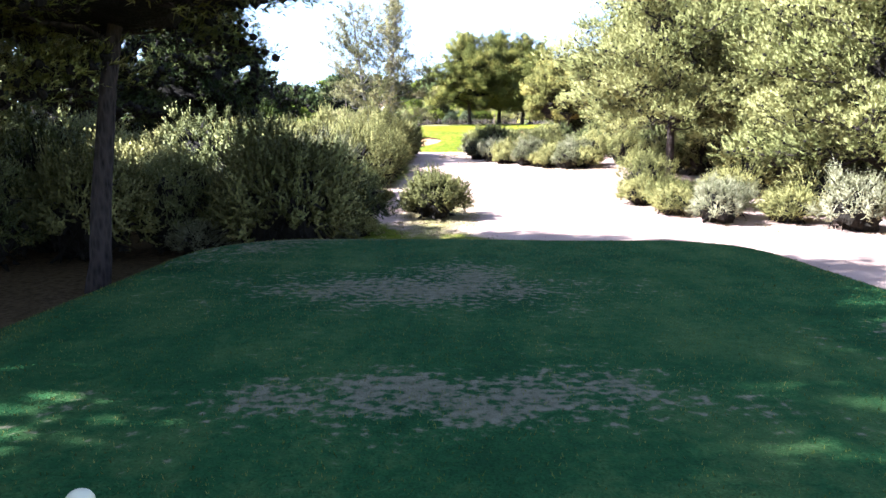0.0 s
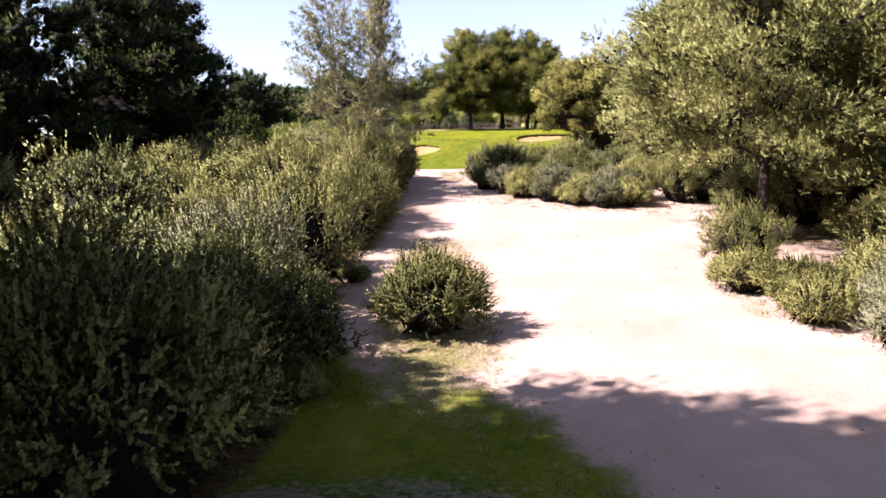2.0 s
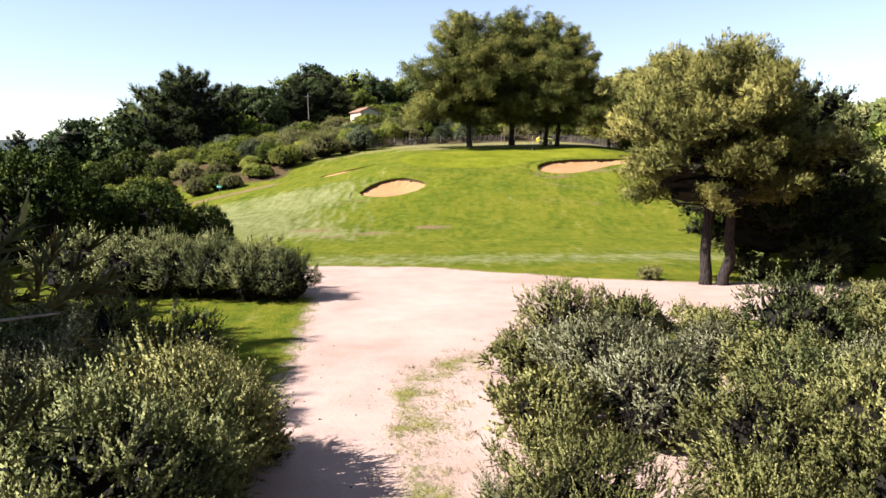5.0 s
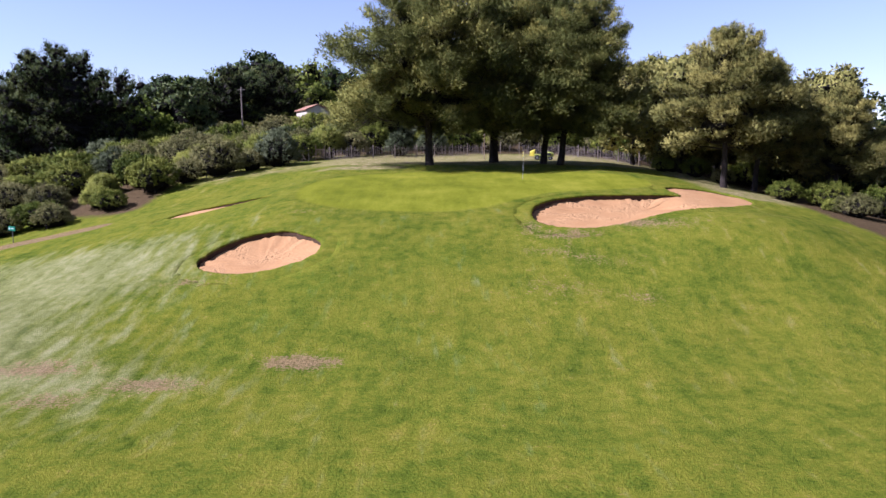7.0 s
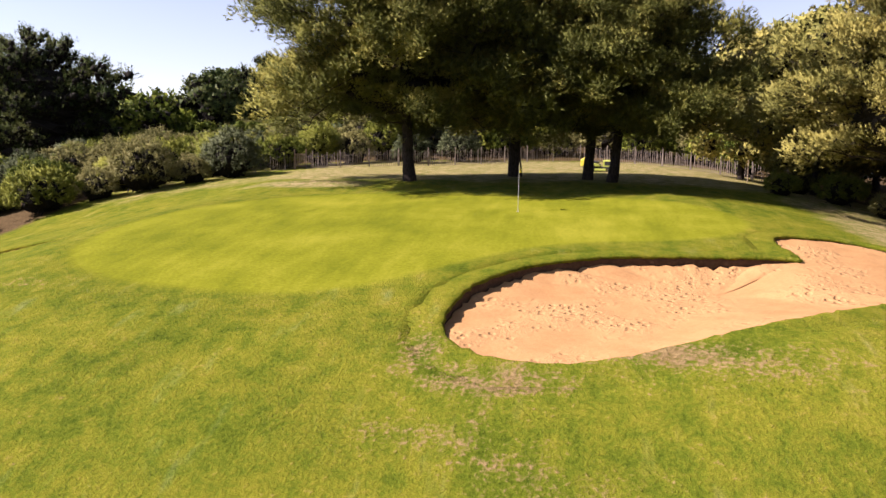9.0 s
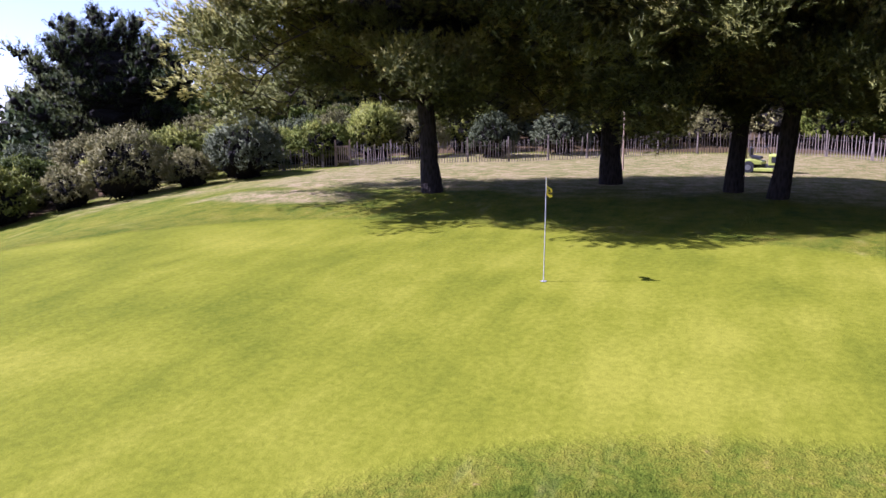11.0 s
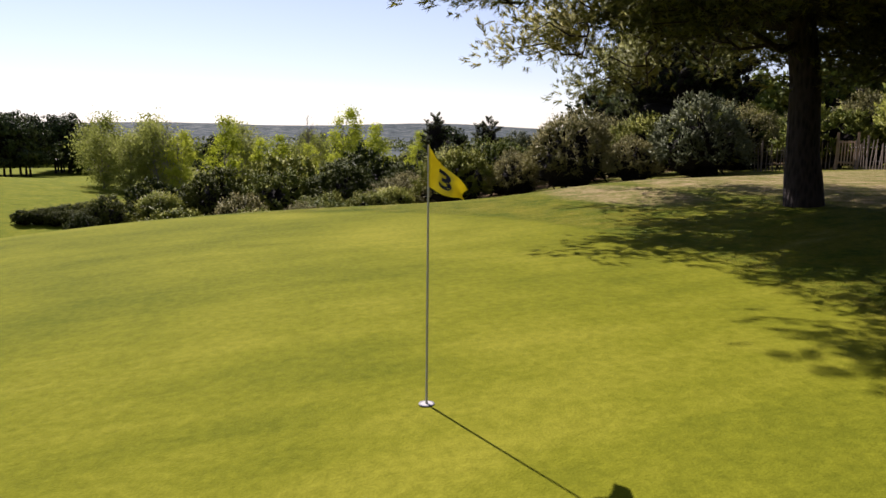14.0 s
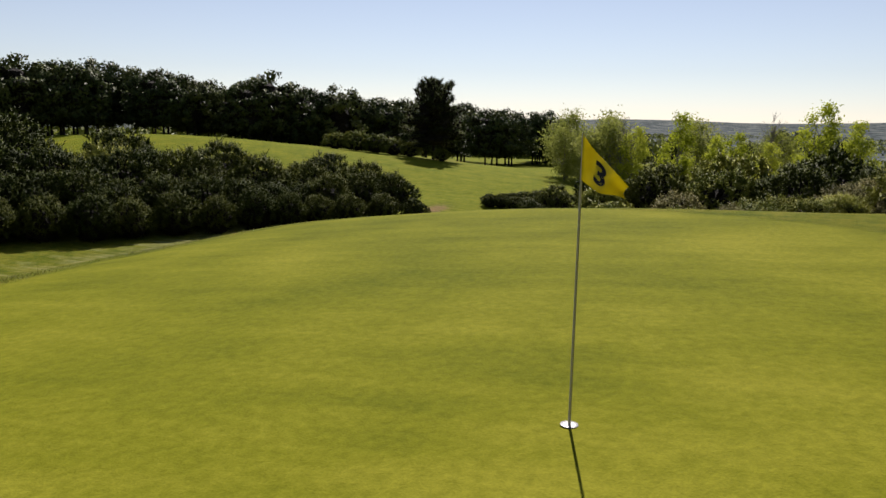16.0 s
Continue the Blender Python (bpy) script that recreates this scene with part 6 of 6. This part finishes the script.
part("seat", shell_mesh("seat", ((-0.52, 0.24, 0.66, 0.80), (-0.1, 0.24, 0.64, 0.74))), BLACK_PLASTIC, mower)
part("backrest", shell_mesh("backrest", ((-0.60, 0.22, 0.74, 1.16), (-0.52, 0.23, 0.74, 1.12))), BLACK_PLASTIC, mower)
part("grass_box", shell_mesh("grass_box", ((-1.35, 0.36, 0.42, 0.88), (-0.98, 0.42, 0.40, 1.08), (-0.82, 0.40, 0.46, 1.12))), YELLOW_PAINT, mower)
part("cutting_deck", shell_mesh("cutting_deck", ((-0.3, 0.55, 0.12, 0.26), (0.5, 0.55, 0.12, 0.26))), LIME_PAINT, mower)
part("steering_column", rod_mesh("steering_column", 0.022, 0.022, 0.42, 8, Matrix.Translation((0.28, 0, 0.8)) @ Matrix.Rotation(radians(-28), 4, "Y")), BLACK_PLASTIC, mower)
bm = bmesh.new()
for k in range(16):
    for j in range(6):
        a, b = 2 * math.pi * k / 16, 2 * math.pi * j / 6
        bm.verts.new(((0.17 + 0.018 * math.cos(b)) * math.cos(a), (0.17 + 0.018 * math.cos(b)) * math.sin(a), 0.018 * math.sin(b)))
bm.verts.ensure_lookup_table()
for k in range(16):
    for j in range(6):
        bm.faces.new([bm.verts[i] for i in (k * 6 + j, (k + 1) % 16 * 6 + j, (k + 1) % 16 * 6 + (j + 1) % 6, k * 6 + (j + 1) % 6)])
bmesh.ops.transform(bm, matrix=Matrix.Translation((0.08, 0, 1.18)) @ Matrix.Rotation(radians(-28), 4, "Y"), verts=bm.verts)
part("steering_wheel", solid(bm, "steering_wheel"), BLACK_PLASTIC, mower)
for x, y, r, w in ((0.8, 0.40, 0.20, 0.14), (0.8, -0.40, 0.20, 0.14), (-0.55, 0.42, 0.28, 0.20), (-0.55, -0.42, 0.28, 0.20)):
    bm = bmesh.new()
    bmesh.ops.create_cone(bm, cap_ends=True, segments=20, radius1=r, radius2=r, depth=w, matrix=Matrix.Translation((x, y, r)) @ Matrix.Rotation(radians(90), 4, "X"))
    bmesh.ops.bevel(bm, geom=[e for e in bm.edges if len(e.link_faces) == 2 and max(len(f.verts) for f in e.link_faces) > 4], offset=0.035, segments=2, affect="EDGES")
    tyre = part("tyre", solid(bm, "tyre"), RUBBER, mower)
    part("rim", rod_mesh("rim", r * 0.5, r * 0.45, w + 0.02, 14, Matrix.Translation((x, y + (w + 0.02) / 2, r)) @ Matrix.Rotation(radians(90), 4, "X")), STEEL, tyre)

# ---- rock, tee marker and flowers ----
def rock(name, seed, sx, sy, sz):
    bm = bmesh.new()
    bmesh.ops.create_icosphere(bm, subdivisions=4, radius=1.0)
    for v in bm.verts:
        c = v.co.copy()
        d = 1 + 0.30 * noise.noise(c * 1.3 + Vector((seed, 0, 0))) + 0.12 * noise.noise(c * 3.4 + Vector((0, seed, 0))) + 0.04 * noise.noise(c * 9)
        v.co = Vector((c.x * sx, c.y * sy, c.z * sz)) * d
    return solid(bm, name)


for x, y, s in ((11.3, 44.6, 0.16), (10.2, 44.9, 0.11), (11.8, 45.2, 0.13)):
    st = tagged(new("stone", rock("stone", x, s * 1.3, s, s * 0.7)), "pale loose limestone at the path's edge", "rock", "loose stones")
    st.data.materials.append(ROCK)
    st.matrix_basis = pose(x, y, float(land_height(x, y)) + s * 0.3)
MARKER_PAINT = plain_material("marker_paint", (0.6, 0.55, 0.36), 0.5, vary=0.15)
tee_marker = tagged(new("tee_marker"), "cream ball-shaped tee marker on the turf", "tee marker")
MARK = (-0.06, 6.32)
stand(tee_marker, *MARK, 1.0, 0, 0.0)
bm = bmesh.new()
bmesh.ops.create_uvsphere(bm, u_segments=20, v_segments=14, radius=0.075, matrix=Matrix.Translation((0, 0, 0.066)) @ Matrix.Diagonal((1, 1, 0.94, 1)))
part("ball", solid(bm, "ball"), MARKER_PAINT, tee_marker)
part("spike", rod_mesh("spike", 0.012, 0.012, 0.08, 8, Matrix.Translation((0, 0, -0.07))), STEEL, tee_marker)
frng = random.Random(9)
for x, y in ((1.35, 17.9), (-1.7, 17.2), (2.2, 19.2), (-0.9, 19.5)):
    bm = bmesh.new()
    for k in range(9):
        a = 2 * math.pi * k / 9
        bmesh.ops.create_circle(bm, cap_ends=True, segments=6, radius=0.012, matrix=Matrix.Translation((0.017 * math.cos(a), 0.017 * math.sin(a), 0.062 + 0.004 * (k % 2))) @ Matrix.Rotation(radians(14), 4, "X"))
    fl = tagged(new("dandelion"), "small yellow dandelion in the worn turf", "flower", "dandelions")
    stand(fl, x, y, 1.0, frng.uniform(0, 360), 0.0)
    part("petals", solid(bm, "petals"), PETAL, fl)
    part("stalk", rod_mesh("stalk", 0.003, 0.003, 0.064, 5), LIME_PAINT, fl)

# ---- grass tufts, pebbles and far woods: uncountable ----
GRASS_BLADE = leaf_material("grass_blades", (0.034, 0.058, 0.0068), (0.088, 0.109, 0.014), (0.218, 0.184, 0.048), 0.3, 0.6)
STRAW_BLADE = leaf_material("straw_blades", (0.109, 0.095, 0.034), (0.218, 0.17, 0.082), (0.34, 0.272, 0.163), 0.3, 0.7)
grng = np.random.default_rng(77)


def grass(name, x, y, long, material, label, spread=0.35):
    z = land_height(x, y)
    n = len(x)
    way = unit(np.column_stack([grng.normal(0, spread, n), grng.normal(0, spread, n), np.ones(n)]))
    me = leafage(name, np.column_stack([x, y, z - 0.01]), way, grng.uniform(0.5, 1.2, n) * long, 0.0045 + 0.03 * np.asarray(long), np.tile(np.array((0.0, 0.0, 1.0)), (n, 1)), grng)
    me.materials.append(material)
    return tagged(new(name, me), label, "grass", kind="stuff")


def tufts(cx, cy, per, wide):
    return np.repeat(cx, per) + grng.normal(0, wide, len(cx) * per), np.repeat(cy, per) + grng.normal(0, wide, len(cx) * per)


n = 42000
gx, gy = grng.uniform(-3.2, 8.2, n), 3.5 + 16.5 * grng.random(n)
keep = np.hypot(np.maximum(np.abs(gx - 2.4) - 4.6, 0), np.maximum(gy - 17.5, 0)) < 1.4
grass("tee_grass", gx[keep], gy[keep], 0.035, GRASS_BLADE, "short dense mown grass of the tee")
# rough round the bunkers' edges and down the slope
ring_x, ring_y = [], []
for b in BUNKERS:
    pts = np.array(rounded(b, 1))
    k = grng.integers(0, len(pts), 420)
    ring_x.append(pts[k, 0] + grng.normal(0, 0.22, 420))
    ring_y.append(pts[k, 1] + grng.normal(0, 0.22, 420))
rx, ry = np.concatenate(ring_x), np.concatenate(ring_y)
inside = np.min([outline_distance(rx, ry, b) for b in BUNKERS], 0)
rx, ry = rx[inside > 0.02], ry[inside > 0.02]
tx, ty = tufts(rx, ry, 8, 0.06)
inside = np.min([outline_distance(tx, ty, b) for b in BUNKERS], 0)
grass("rim_grass", tx[inside > 0], ty[inside > 0], 0.11, GRASS_BLADE, "ragged longer grass round the bunkers", 0.6)
n = 60000
sx, sy = grng.uniform(-8, 30, n), grng.uniform(106, 123, n)
inside = np.min([outline_distance(sx, sy, b) for b in BUNKERS], 0)
keep = (inside > 0.1) & (np.sin(sx * 1.3 + 2 * np.sin(sy * 0.7)) + np.sin(sy * 1.9 + sx * 0.4) + grng.normal(0, 0.7, n) > 0.2)
grass("slope_grass", sx[keep], sy[keep], 0.10, GRASS_BLADE, "uneven mown rough on the slope below the green", 0.6)
# dry tufts along the path and on the verge
px, py = grng.uniform(-2, 16, 9000), grng.uniform(20, 70, 9000)
d_sand = np.maximum(outline_distance(px, py, rounded(SAND_PATH, 2)), -outline_distance(px, py, rounded(VERGE, 2)))
fringe = np.abs(outline_distance(px, py, THICKET)) < 0.7
pick = ((d_sand > -0.15) & (d_sand < 1.6) | fringe) & (px > -1.2)
tx, ty = tufts(px[pick][:900], py[pick][:900], 14, 0.07)
grass("dry_grass", tx, ty, 0.13, STRAW_BLADE, "dry straw-coloured tufts along the sandy path", 0.7)
vx, vy = grng.uniform(-0.2, 3, 1500), grng.uniform(24, 39, 1500)
pick = outline_distance(vx, vy, VERGE) < 0.1
tx, ty = tufts(vx[pick][::2], vy[pick][::2], 12, 0.06)
grass("verge_grass", tx, ty, 0.10, STRAW_BLADE, "thin dry yellowish grass on the verge", 0.7)


def scatter_stones(name, x, y, size, label):
    n = len(x)
    z = land_height(x, y)
    base = np.array(((1, 0, 0), (-0.5, 0.87, 0), (-0.5, -0.87, 0), (0.136, 0.068, 0.544)))
    tri = np.array(((0, 1, 3), (1, 2, 3), (2, 0, 3)))
    a = grng.uniform(0, 6.28, n)
    s = size * grng.lognormal(0, 0.45, n)
    ca, sa = np.cos(a), np.sin(a)
    co = base[None] * grng.uniform(0.7, 1.3, (n, 4, 3))
    rot = np.stack([co[..., 0] * ca[:, None] - co[..., 1] * sa[:, None], co[..., 0] * sa[:, None] + co[..., 1] * ca[:, None], co[..., 2]], -1) * s[:, None, None]
    rot += np.column_stack([x, y, z])[:, None]
    faces = (tri[None] + 4 * np.arange(n)[:, None, None]).reshape(-1, 3)
    me = quick_mesh(name, rot.reshape(-1, 3), faces, False)
    me.materials.append(plain_material("pebble", (0.163, 0.116, 0.085), 0.9, vary=0.5, scale=3.0, spec=0.1))
    return tagged(new(name, me), label, "pebbles", kind="stuff")


px, py = grng.uniform(-1, 15, 5000), grng.uniform(19, 70, 5000)
d = outline_distance(px, py, rounded(SAND_PATH, 2))
pick = (d < 0) & (grng.random(5000) < np.where(d > -1.2, 0.55, 0.10))
scatter_stones("pebbles", px[pick], py[pick], 0.022, "small brown pebbles and bits of bark on the sand")

# woods of the plain: puffs of leaves, far away
n = 6500
fx = -200 - 1900 * grng.random(n) ** 1.7
fy = 120 + grng.uniform(-1, 1, n) * (160 + 0.75 * np.abs(fx))
patch = np.sin(fx * 0.013 + 1.2 * np.sin(fy * 0.009)) + np.sin(fy * 0.017 + 0.8)
pick = patch + grng.normal(0, 0.4, n) > -0.25
fx, fy = fx[pick], fy[pick]
per = 16
d = unit(grng.normal(size=(len(fx) * per, 3)) + np.array((0, 0, 0.4)))
size = np.repeat(grng.uniform(3.0, 6.0, len(fx)), per)
c = np.repeat(np.column_stack([fx, fy, land_height(fx, fy) + 3.5]), per, 0)
root = c + d * size[:, None] * np.array((1.2, 1.2, 0.8)) * 0.6
me = leafage("far_woods", root, unit(d + grng.normal(0, 0.5, d.shape)), size * 0.6, size * 0.25, d, grng)
me.materials.append(OAK_DARK)
tagged(new("far_woods", me), "dark woods spread over the distant plain", "trees", kind="stuff")
